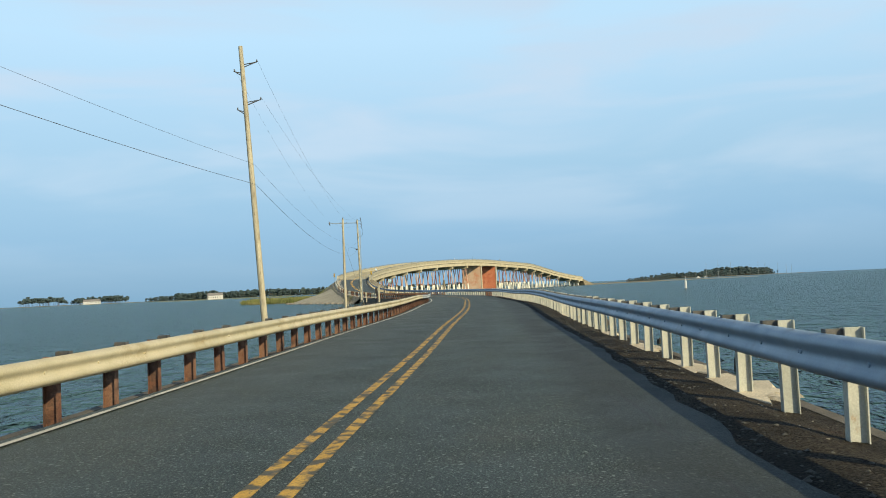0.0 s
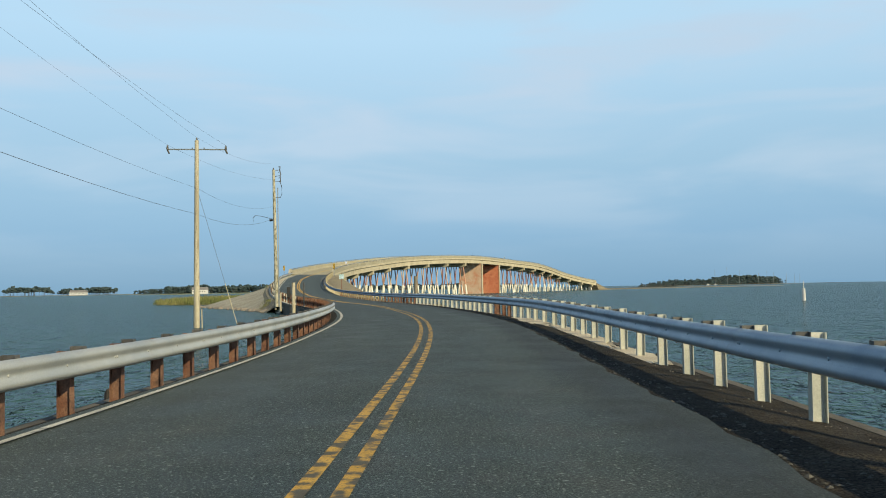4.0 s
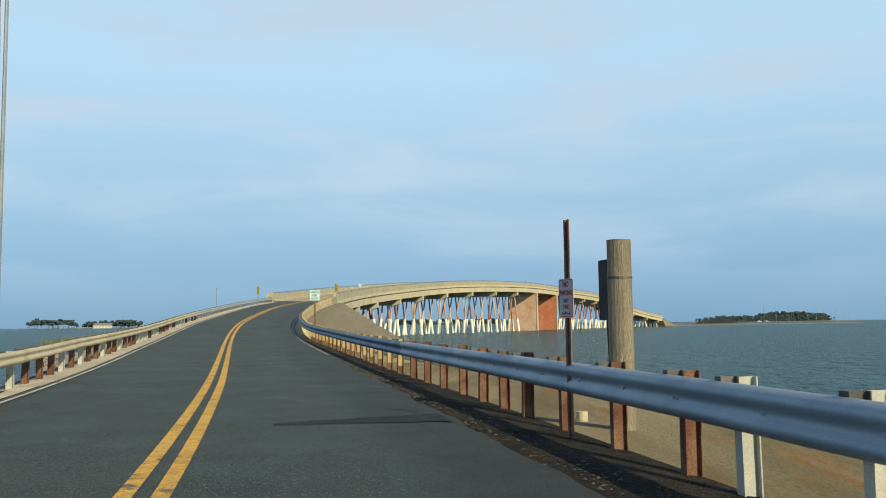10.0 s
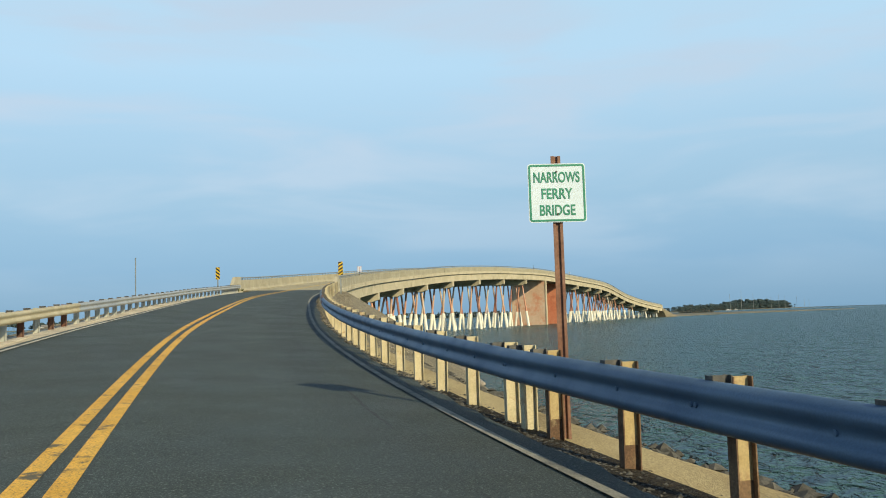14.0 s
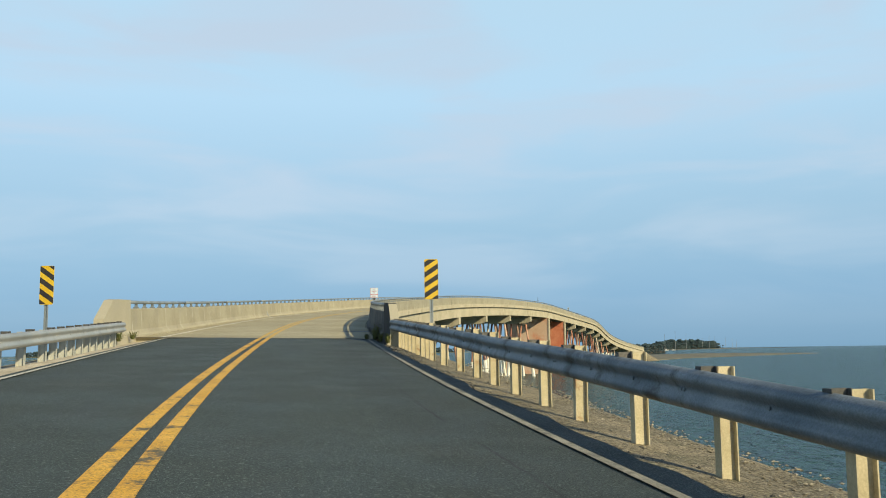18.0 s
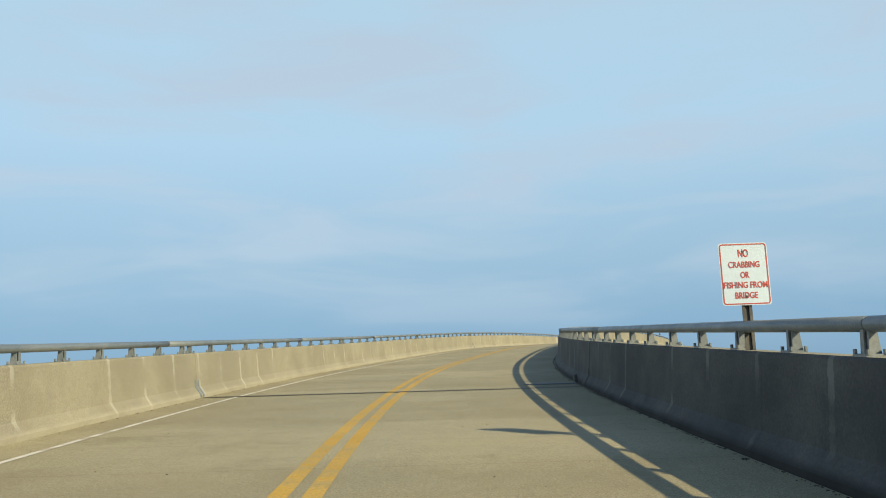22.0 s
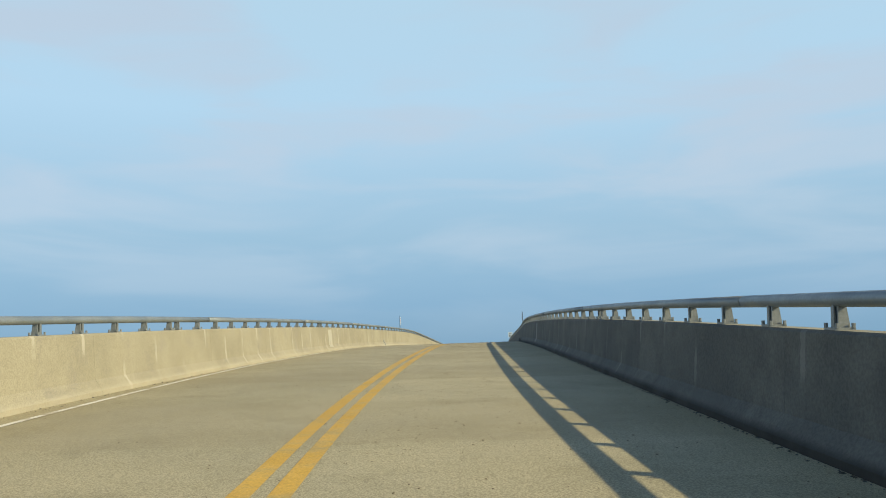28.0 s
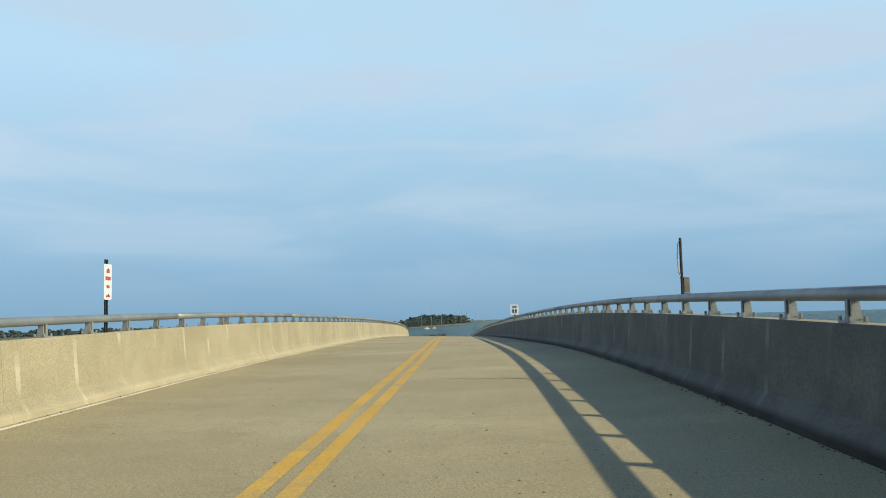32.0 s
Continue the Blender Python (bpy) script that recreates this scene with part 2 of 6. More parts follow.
M = {
    "asphalt": mat("asphalt", (0.019, 0.030, 0.027), (0.029, 0.042, 0.037), 0.74, big=0.25, fine=60, grain=0.85, crisp=0.11, bump=1.0, depth=0.014, spots=(0.037, 0.044, 0.039), spot_scale=0.9, spot_at=0.58),
    "concrete": mat("deck_concrete", (0.350, 0.312, 0.195), (0.428, 0.38, 0.242), 0.85, big=0.22, fine=60, grain=0.30, crisp=0.12, bump=0.5, depth=0.006, spots=(0.315, 0.28, 0.170), spot_scale=0.7, spot_at=0.6, spot_soft=0.15),
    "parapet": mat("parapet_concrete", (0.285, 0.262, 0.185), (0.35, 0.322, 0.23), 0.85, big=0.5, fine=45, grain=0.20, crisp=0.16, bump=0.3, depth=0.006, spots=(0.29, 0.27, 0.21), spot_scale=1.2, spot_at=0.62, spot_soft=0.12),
    # right parapet: dark copy of the concrete, its shade and stains put into colour
    "parapet_dark": mat("shaded_stained_parapet_concrete", (0.110, 0.113, 0.104), (0.165, 0.164, 0.145), 0.9, big=0.6, fine=30, grain=0.17, crisp=0.18, bump=0.3, depth=0.006, spots=(0.11, 0.11, 0.10), spot_scale=1.1, spot_at=0.56, spot_soft=0.14),
    "grey_patch": mat("grey_repair_mortar", (0.25, 0.25, 0.235), (0.30, 0.30, 0.28), 0.85, big=1.5, fine=35, grain=0.1, bump=0.3, depth=0.006),
    "patch": mat("repair_mortar", (0.40, 0.385, 0.31), (0.46, 0.44, 0.36), 0.85, big=1.5, fine=35, grain=0.1, bump=0.3, depth=0.006),
    "fascia": mat("fascia_concrete", (0.40, 0.36, 0.25), (0.48, 0.43, 0.31), 0.9, big=0.3, fine=20, grain=0.1, bump=0.2, spots=(0.30, 0.26, 0.18), spot_scale=0.5, spot_at=0.62, spot_soft=0.1),
    "yellow": mat("yellow_line_paint", (0.62, 0.34, 0.035), (0.72, 0.42, 0.06), 0.8, big=0.8, fine=45, grain=0.25, bump=0.3, spots=(0.11, 0.095, 0.055), spot_scale=2.6, spot_at=0.60, spot_soft=0.05),
    "yellow_deck": mat("yellow_line_paint_on_concrete", (0.57, 0.345, 0.050), (0.66, 0.415, 0.075), 0.8, big=0.8, fine=45, grain=0.2, bump=0.2, spots=(0.45, 0.33, 0.12), spot_scale=1.6, spot_at=0.55, spot_soft=0.14),
    "white": mat("white_line_paint", (0.44, 0.42, 0.35), (0.56, 0.54, 0.46), 0.8, big=0.9, fine=45, grain=0.3, bump=0.3, spots=(0.16, 0.16, 0.14), spot_scale=2.3, spot_at=0.60, spot_soft=0.08),
    "dirty_white": mat("grimy_line_paint", (0.20, 0.195, 0.155), (0.30, 0.29, 0.235), 0.8, big=0.9, fine=45, grain=0.35, bump=0.3, spots=(0.10, 0.10, 0.085), spot_scale=2.3, spot_at=0.58, spot_soft=0.1),
    "white_deck": mat("white_line_paint_on_concrete", (0.72, 0.70, 0.62), (0.80, 0.78, 0.70), 0.8, big=0.9, fine=45, grain=0.15, bump=0.2, spots=(0.42, 0.37, 0.26), spot_scale=2.3, spot_at=0.58, spot_soft=0.1),
    "soil": mat("dark_shoulder_soil", (0.019, 0.017, 0.013), (0.044, 0.037, 0.027), 0.95, big=0.8, fine=38, grain=0.85, crisp=0.13, bump=1.0, depth=0.04, spots=(0.048, 0.034, 0.022), spot_scale=1.6, spot_at=0.64, spot_soft=0.05, spec=0.12),
    "sand": mat("pale_sand", (0.42, 0.36, 0.26), (0.55, 0.48, 0.35), 0.95, big=0.7, fine=30, grain=0.3, bump=0.6, depth=0.02, spots=(0.26, 0.21, 0.14), spot_scale=1.5, spot_at=0.63),
    "revetment": mat("tan_revetment", (0.30, 0.265, 0.185), (0.39, 0.35, 0.25), 0.95, big=0.4, fine=22, grain=0.3, bump=0.6, depth=0.03, spots=(0.20, 0.18, 0.12), spot_scale=0.8, spot_at=0.63),
    "gravel": mat("gravel_verge", (0.16, 0.138, 0.09), (0.23, 0.195, 0.125), 0.95, big=0.6, fine=22, grain=0.7, crisp=0.16, bump=0.9, depth=0.04, spots=(0.13, 0.12, 0.07), spot_scale=1.6, spot_at=0.60),
    # right rail: dark blue copy of the steel, shade put into the colour
    "steel": mat("galvanised_rail", (0.058, 0.112, 0.190), (0.085, 0.150, 0.235), 0.50, metal=0.22, big=0.8, fine=60, grain=0.12, bump=0.15, depth=0.003, spots=(0.16, 0.20, 0.24), spot_scale=1.5, spot_at=0.68, spot_soft=0.1),
    "cream_steel": mat("cream_rail", (0.42, 0.37, 0.23), (0.52, 0.46, 0.31), 0.6, metal=0.1, big=0.8, fine=60, grain=0.14, bump=0.15, depth=0.003, spots=(0.34, 0.27, 0.15), spot_scale=1.2, spot_at=0.62, spot_soft=0.12),
    "cast_post": mat("cast_rail_post", (0.19, 0.215, 0.225), (0.26, 0.28, 0.28), 0.5, metal=0.2, big=3.0, fine=40, grain=0.15, bump=0.15, depth=0.004, spots=(0.24, 0.18, 0.11), spot_scale=3.0, spot_at=0.74),
    "seawall": mat("stained_seawall", (0.06, 0.053, 0.04), (0.11, 0.095, 0.07), 0.95, big=0.7, fine=30, grain=0.35, bump=0.5, depth=0.02, spots=(0.2, 0.17, 0.12), spot_scale=1.1, spot_at=0.68),
    "mid_steel": mat("weathered_galvanised_rail", (0.205, 0.275, 0.345), (0.275, 0.345, 0.405), 0.48, metal=0.22, big=0.8, fine=60, grain=0.12, bump=0.15, depth=0.003, spots=(0.20, 0.23, 0.26), spot_scale=1.5, spot_at=0.64, spot_soft=0.12),
    "old_steel": mat("scuffed_old_rail", (0.115, 0.145, 0.165), (0.205, 0.230, 0.240), 0.55, metal=0.25, big=0.9, fine=50, grain=0.25, bump=0.4, depth=0.006, spots=(0.055, 0.058, 0.058), spot_scale=1.1, spot_at=0.57, spot_soft=0.06),
    # left rail: paler copy of the steel, sunlight put into the colour
    "pale_steel": mat("pale_galvanised_rail", (0.31, 0.33, 0.33), (0.40, 0.41, 0.39), 0.5, metal=0.3, big=0.8, fine=60, grain=0.12, bump=0.15, depth=0.003, spots=(0.30, 0.29, 0.27), spot_scale=1.5, spot_at=0.66, spot_soft=0.1),
    "gold_post": mat("rust_washed_web", (0.33, 0.245, 0.105), (0.42, 0.33, 0.165), 0.7, big=2.5, fine=50, grain=0.15, bump=0.2, depth=0.004, spots=(0.20, 0.095, 0.04), spot_scale=2.5, spot_at=0.62, spot_soft=0.1),
    "rust_edge": mat("rusted_flange", (0.085, 0.045, 0.025), (0.16, 0.10, 0.055), 0.85, big=3.0, fine=50, grain=0.35, bump=0.4, depth=0.005, spots=(0.30, 0.24, 0.14), spot_scale=3.5, spot_at=0.66, spot_soft=0.1),
    "amber_post": mat("yellowed_post", (0.41, 0.355, 0.22), (0.51, 0.45, 0.30), 0.7, big=2.0, fine=50, grain=0.15, bump=0.2, depth=0.004, spots=(0.26, 0.13, 0.06), spot_scale=2.5, spot_at=0.64, spot_soft=0.08),
    "post": mat("galvanised_post", (0.36, 0.37, 0.325), (0.46, 0.46, 0.40), 0.6, metal=0.1, big=2.0, fine=50, grain=0.15, bump=0.2, depth=0.004, spots=(0.32, 0.22, 0.13), spot_scale=3.0, spot_at=0.69, spot_soft=0.08),
    "rust_post": mat("rusted_post", (0.115, 0.045, 0.024), (0.19, 0.105, 0.065), 0.85, big=3.0, fine=50, grain=0.4, bump=0.4, depth=0.006, spots=(0.05, 0.028, 0.02), spot_scale=2.5, spot_at=0.58, spot_soft=0.1),
    "rail_metal": mat("bridge_rail_metal", (0.205, 0.240, 0.260), (0.275, 0.305, 0.320), 0.5, metal=0.35, big=1.0, fine=40, grain=0.12, bump=0.1, depth=0.003),
    "wood": mat("weathered_pole_wood", (0.33, 0.295, 0.21), (0.45, 0.41, 0.30), 0.9, big=1.0, fine=30, grain=0.35, bump=0.6, depth=0.01, stretch=(4, 4, 0.35), spots=(0.15, 0.125, 0.09), spot_scale=2.5),
    "lichen_wood": mat("lichened_pole_wood", (0.36, 0.345, 0.26), (0.46, 0.43, 0.33), 0.9, big=1.0, fine=30, grain=0.3, bump=0.6, depth=0.01, stretch=(2, 2, 0.8), spots=(0.17, 0.165, 0.11), spot_scale=3.2, spot_at=0.53, spot_soft=0.05),
    "dark_wood": mat("dark_piling_wood", (0.035, 0.03, 0.025), (0.085, 0.068, 0.05), 0.95, big=1.2, fine=25, grain=0.4, bump=0.7, depth=0.015, stretch=(4, 4, 0.5)),
    "pile": mat("rust_streaked_pile", (0.60, 0.54, 0.43), (0.50, 0.23, 0.14), 0.9, big=0.5, fine=20, grain=0.25, bump=0.3, stretch=(1, 1, 0.3), per_object=0.5),
    "dark_pile": mat("tarred_pile", (0.14, 0.08, 0.075), (0.36, 0.15, 0.10), 0.9, big=0.5, fine=20, grain=0.25, bump=0.3, stretch=(1, 1, 0.3), per_object=0.5),
    "jacket": mat("white_pile_jacket", (0.74, 0.71, 0.60), (0.80, 0.78, 0.68), 0.85, big=1.0, fine=20, grain=0.12, bump=0.2, spots=(0.45, 0.40, 0.30), spot_scale=1.0, spot_at=0.66),
    "red_pier": mat("red_stained_pier", (0.58, 0.17, 0.08), (0.66, 0.25, 0.13), 0.9, big=0.3, fine=15, grain=0.15, bump=0.2, spots=(0.46, 0.13, 0.07), spot_scale=0.5, spot_at=0.6, spot_soft=0.1),
    "tan_pier": mat("rust_stained_pier", (0.64, 0.43, 0.29), (0.70, 0.52, 0.37), 0.9, big=0.3, fine=15, grain=0.15, bump=0.2, spots=(0.64, 0.29, 0.17), spot_scale=0.35, spot_at=0.56, spot_soft=0.1),
    "black": mat("black_rubber", (0.02, 0.02, 0.02), (0.035, 0.033, 0.03), 0.8, big=3, fine=30, grain=0.2, bump=0.2),
    "dark_metal": mat("dark_metal", (0.07, 0.07, 0.068), (0.12, 0.115, 0.105), 0.6, metal=0.4, big=3, fine=30, grain=0.2, bump=0.1),
    "sign_white": mat("sign_white_sheet", (0.55, 0.66, 0.74), (0.60, 0.71, 0.79), 0.5, big=3, fine=40, grain=0.05, bump=0.0, spots=(0.56, 0.60, 0.62), spot_scale=5, spot_at=0.7),
    "sign_green": mat("sign_green_sheet", (0.02, 0.20, 0.12), (0.03, 0.24, 0.15), 0.5, big=3, fine=40, grain=0.1, bump=0.0),
    "faded_sheet": mat("faded_sign_sheet", (0.40, 0.43, 0.46), (0.48, 0.51, 0.53), 0.6, big=3, fine=40, grain=0.08, bump=0.0, spots=(0.36, 0.36, 0.35), spot_scale=6, spot_at=0.6),
    "grey_piling": mat("grey_weathered_piling", (0.155, 0.138, 0.100), (0.235, 0.205, 0.145), 0.9, big=1.0, fine=30, grain=0.4, bump=0.8, depth=0.014, stretch=(3, 3, 0.45), spots=(0.33, 0.305, 0.24), spot_scale=2.6, spot_at=0.63, spot_soft=0.04),
    "sign_red": mat("sign_red_ink", (0.42, 0.05, 0.04), (0.50, 0.08, 0.06), 0.5, big=3, fine=40, grain=0.1, bump=0.0),
    "sign_black": mat("sign_black_sheet", (0.012, 0.012, 0.013), (0.02, 0.02, 0.02), 0.7, big=3, fine=40, grain=0.1, bump=0.0),
    "sign_yellow": mat("sign_yellow_sheet", (0.56, 0.36, 0.010), (0.62, 0.41, 0.018), 0.5, big=3, fine=40, grain=0.06, bump=0.0),
    "brown_pole": mat("rusty_sign_pole", (0.16, 0.075, 0.05), (0.22, 0.12, 0.08), 0.8, big=3, fine=30, grain=0.25, bump=0.2),
    # bluish tint of the leaves stands in for distance haze
    "leaf": mat("haze_tinted_foliage", (0.042, 0.068, 0.072), (0.064, 0.092, 0.094), 0.95, big=0.1, fine=3, grain=0.4, bump=0.0, spec=0.1),
    "bark": mat("tree_bark", (0.09, 0.07, 0.05), (0.15, 0.12, 0.09), 0.95, big=0.5, fine=8, grain=0.3, bump=0.2),
    "marsh": mat("marsh_grass", (0.10, 0.115, 0.035), (0.21, 0.185, 0.07), 0.95, big=0.06, fine=1.5, grain=0.35, bump=0.3, depth=0.1),
    "grass": mat("weed_blades", (0.06, 0.085, 0.02), (0.12, 0.13, 0.04), 0.9, big=2, fine=10, grain=0.3, bump=0.0),
    "house_white": mat("white_boards", (0.50, 0.50, 0.49), (0.58, 0.58, 0.56), 0.7, big=0.5, fine=8, grain=0.06, bump=0.0),
    "roof": mat("grey_shingles", (0.16, 0.155, 0.15), (0.22, 0.21, 0.20), 0.9, big=0.5, fine=6, grain=0.2, bump=0.2),
    "glass": mat("window_glass", (0.02, 0.025, 0.03), (0.03, 0.035, 0.04), 0.08, big=1, fine=5, grain=0.05, bump=0.0),
    "rock": mat("rip_rap_rock", (0.16, 0.14, 0.11), (0.26, 0.23, 0.19), 0.95, big=2.0, fine=15, grain=0.35, bump=0.5, depth=0.03, per_object=0.4),
    "wire": mat("cable", (0.05, 0.05, 0.055), (0.08, 0.08, 0.08), 0.7, big=1, fine=10, grain=0.1, bump=0.0),
}



def along(m, build):
    """Puts a colour made from the surface's own length and height over a material's colour."""
    nd, lk = m.node_tree.nodes, m.node_tree.links
    bs = nd["Principled BSDF"]
    src = bs.inputs["Base Color"].links[0].from_socket
    tc, sp = nd.new("ShaderNodeTexCoord"), nd.new("ShaderNodeSeparateXYZ")
    lk.new(tc.outputs["UV"], sp.inputs[0])

    def math_(op, a, b=None):
        n = nd.new("ShaderNodeMath")
        n.operation = op
        for i, v in ((0, a), (1, b)):
            if v is None:
                continue
            if isinstance(v, (int, float)):
                n.inputs[i].default_value = v
            else:
                lk.new(v, n.inputs[i])
        return n.outputs[0]

    def step(v, lo, hi, a=0.0, b=1.0):
        x = nd.new("ShaderNodeMapRange")
        x.interpolation_type = "SMOOTHSTEP"
        for key, val in (("From Min", lo), ("From Max", hi), ("To Min", a), ("To Max", b)):
            x.inputs[key].default_value = val
        lk.new(v, x.inputs["Value"])
        return x.outputs[0]

    def noise_(sx, sy, scale, detail=4.0):
        mp, t = nd.new("ShaderNodeMapping"), nd.new("ShaderNodeTexNoise")
        mp.inputs["Scale"].default_value = (sx, sy, 1)
        t.inputs["Scale"].default_value, t.inputs["Detail"].default_value = scale, detail
        lk.new(tc.outputs["UV"], mp.inputs[0])
        lk.new(mp.outputs[0], t.inputs["Vector"])
        return t.outputs["Fac"]

    def lay(fac, colour, under):
        x = nd.new("ShaderNodeMixRGB")
        lk.new(fac, x.inputs[0])
        lk.new(under, x.inputs[1])
        x.inputs[2].default_value = (*colour, 1)
        return x.outputs[0]

    lk.new(build(sp.outputs["X"], sp.outputs["Y"], src, math_, step, noise_, lay), bs.inputs["Base Color"])


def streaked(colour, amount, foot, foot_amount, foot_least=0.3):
    """Lime streaks below every rail post and a band of its own colour at the foot."""
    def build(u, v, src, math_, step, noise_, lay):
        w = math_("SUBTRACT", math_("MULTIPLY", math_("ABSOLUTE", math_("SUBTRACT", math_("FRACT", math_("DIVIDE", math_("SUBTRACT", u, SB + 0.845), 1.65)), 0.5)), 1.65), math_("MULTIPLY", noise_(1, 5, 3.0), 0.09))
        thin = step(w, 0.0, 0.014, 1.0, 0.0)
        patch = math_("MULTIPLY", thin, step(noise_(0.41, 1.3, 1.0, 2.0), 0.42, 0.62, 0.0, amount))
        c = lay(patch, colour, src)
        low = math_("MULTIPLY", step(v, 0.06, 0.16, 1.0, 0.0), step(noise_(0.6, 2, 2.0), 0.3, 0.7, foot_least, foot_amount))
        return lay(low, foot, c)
    return build




def shade_clouds(u, v, src, math_, step, noise_, lay):
    """Shade and stain of the wall painted as ragged dark clouds, thickest towards the bridge end."""
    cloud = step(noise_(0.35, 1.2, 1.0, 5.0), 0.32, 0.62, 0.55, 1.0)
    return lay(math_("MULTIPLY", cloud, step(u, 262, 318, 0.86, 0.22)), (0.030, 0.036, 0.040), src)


along(M["parapet_dark"], shade_clouds)
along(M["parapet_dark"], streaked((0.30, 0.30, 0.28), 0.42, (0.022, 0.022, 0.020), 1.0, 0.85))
along(M["parapet"], streaked((0.55, 0.52, 0.43), 0.6, (0.47, 0.43, 0.32), 0.7))


def tracks(dark, light, joint):
    """Wheel tracks, tone from slab to slab, and cross joints."""
    def build(u, v, src, math_, step, noise_, lay):
        lane = math_("ABSOLUTE", math_("SUBTRACT", math_("ABSOLUTE", math_("SUBTRACT", math_("ABSOLUTE", v), 1.75)), 0.8))
        c = lay(math_("MULTIPLY", step(lane, 0.0, 0.5, 1.0, 0.0), step(noise_(0.08, 1.5, 1.0), 0.3, 0.7, 0.10, 0.5)), dark, src)
        c = lay(math_("MULTIPLY", step(math_("ABSOLUTE", math_("SUBTRACT", math_("ABSOLUTE", v), 1.75)), 0.0, 0.5, 1.0, 0.0), step(noise_(0.2, 1.0, 0.7), 0.4, 0.75, 0.0, 0.5)), light, c)
        if joint:
            f = math_("FRACT", math_("DIVIDE", u, 8.2))
            c = lay(math_("MULTIPLY", step(f, 0.44, 0.47, 0.0, 1.0), step(f, 0.9, 0.999, 0.30, 0.0)), dark, c)
            c = lay(step(noise_(1, 1.6, 11.0, 1.0), 0.675, 0.71, 0.0, 0.8), (0.13, 0.11, 0.075), c)
            c = lay(math_("MULTIPLY", step(math_("ABSOLUTE", math_("SUBTRACT", f, 0.5)), 0.0, 0.004, 1.0, 0.0), step(noise_(0.2, 3, 2.0), 0.45, 0.65, 0.0, 0.14)), (0.16, 0.13, 0.09), c)
        else:
            c = lay(step(u, 122, 165, 0.0, 0.42), (0.052, 0.068, 0.061), c)
            c = lay(math_("MULTIPLY", step(v, -0.4, -2.6, 0.0, 0.5), step(u, 60, 130, 1.0, 0.0)), (0.056, 0.068, 0.062), c)
            c = lay(step(noise_(1, 1, 52.0, 2.0), 0.585, 0.66, 0.0, 0.9), (0.15, 0.185, 0.16), c)
            c = lay(math_("MULTIPLY", step(noise_(1, 1, 21.0, 3.0), 0.61, 0.68, 0.0, 0.85), step(u, 96, 150, 1.0, 0.55)), (0.22, 0.25, 0.22), c)
            c = lay(step(noise_(1, 1, 30.0, 2.0), 0.37, 0.30, 0.0, 0.8), (0.010, 0.013, 0.012), c)
            c = lay(math_("MULTIPLY", step(math_("ADD", v, math_("MULTIPLY", noise_(0.5, 0.5, 1.0), 0.8)), 2.5, 3.1, 0.0, 0.62), step(u, 130, 175, 1.0, 0.3)), (0.016, 0.020, 0.018), c)
            seam = math_("ABSOLUTE", math_("SUBTRACT", math_("ADD", v, math_("MULTIPLY", noise_(0.25, 0.0, 1.0), 0.25)), 3.1))
            c = lay(math_("MULTIPLY", step(seam, 0.0, 0.03, 1.0, 0.0), step(noise_(0.3, 1, 1.0), 0.42, 0.55, 0.0, 0.9)), (0.018, 0.018, 0.018), c)
        return c
    return build


along(M["asphalt"], tracks((0.020, 0.029, 0.027), (0.043, 0.053, 0.047), False))


def rubbed(u, v, src, math_, step, noise_, lay):
    """Paint rubbed off in patches on the older stretch of road."""
    grimy = lay(step(u, 100, 140, 0.45, 0.0), (0.24, 0.155, 0.03), src)
    worn = lay(math_("MULTIPLY", step(u, 105, 150, 1.0, 0.12), step(noise_(2.6, 3.0, 1.8, 7.0), 0.44, 0.58, 0.0, 0.95)), (0.050, 0.052, 0.042), grimy)
    return lay(step(noise_(1, 1, 40.0, 2.0), 0.56, 0.64, 0.0, 0.6), (0.10, 0.09, 0.05), worn)


along(M["yellow"], rubbed)
along(M["concrete"], tracks((0.31, 0.265, 0.16), (0.40, 0.34, 0.21), True))

# water: small wind waves over a longer chop
water_mat = bpy.data.materials.new("bay_water")
water_mat.use_nodes = True
nd, lk = water_mat.node_tree.nodes, water_mat.node_tree.links
bs = nd["Principled BSDF"]
bs.inputs["Base Color"].default_value = (0.030, 0.062, 0.060, 1)
bs.inputs["Roughness"].default_value = 0.16
bs.inputs["Specular IOR Level"].default_value = 0.4
bs.inputs["IOR"].default_value = 1.33
geo, mp = nd.new("ShaderNodeNewGeometry"), nd.new("ShaderNodeMapping")
mp.inputs["Rotation"].default_value = (0, 0, radians(25))
mp.inputs["Scale"].default_value = (1.0, 0.6, 1.0)
lk.new(geo.outputs["Position"], mp.inputs[0])
last = None
for sc_, dist_, st_ in ((0.22, 2.2, 1.0), (0.8, 2.2, 1.0), (2.3, 0.8, 1.0), (6.5, 0.18, 1.0)):
    tx, bp = nd.new("ShaderNodeTexNoise"), nd.new("ShaderNodeBump")
    tx.inputs["Scale"].default_value, tx.inputs["Detail"].default_value, tx.inputs["Distortion"].default_value = sc_, 3.0, 0.6
    bp.inputs["Strength"].default_value, bp.inputs["Distance"].default_value = st_, dist_
    lk.new(mp.outputs[0], tx.inputs["Vector"])
    lk.new(tx.outputs["Fac"], bp.inputs["Height"])
    if last:
        lk.new(last.outputs[0], bp.inputs["Normal"])
    last = bp
lk.new(last.outputs[0], bs.inputs["Normal"])
cn, cr = nd.new("ShaderNodeTexNoise"), nd.new("ShaderNodeMixRGB")
cn.inputs["Scale"].default_value = 0.05
lk.new(mp.outputs[0], cn.inputs["Vector"])
lk.new(cn.outputs["Fac"], cr.inputs[0])
cr.inputs[1].default_value, cr.inputs[2].default_value = (0.034, 0.086, 0.086, 1), (0.052, 0.112, 0.106, 1)
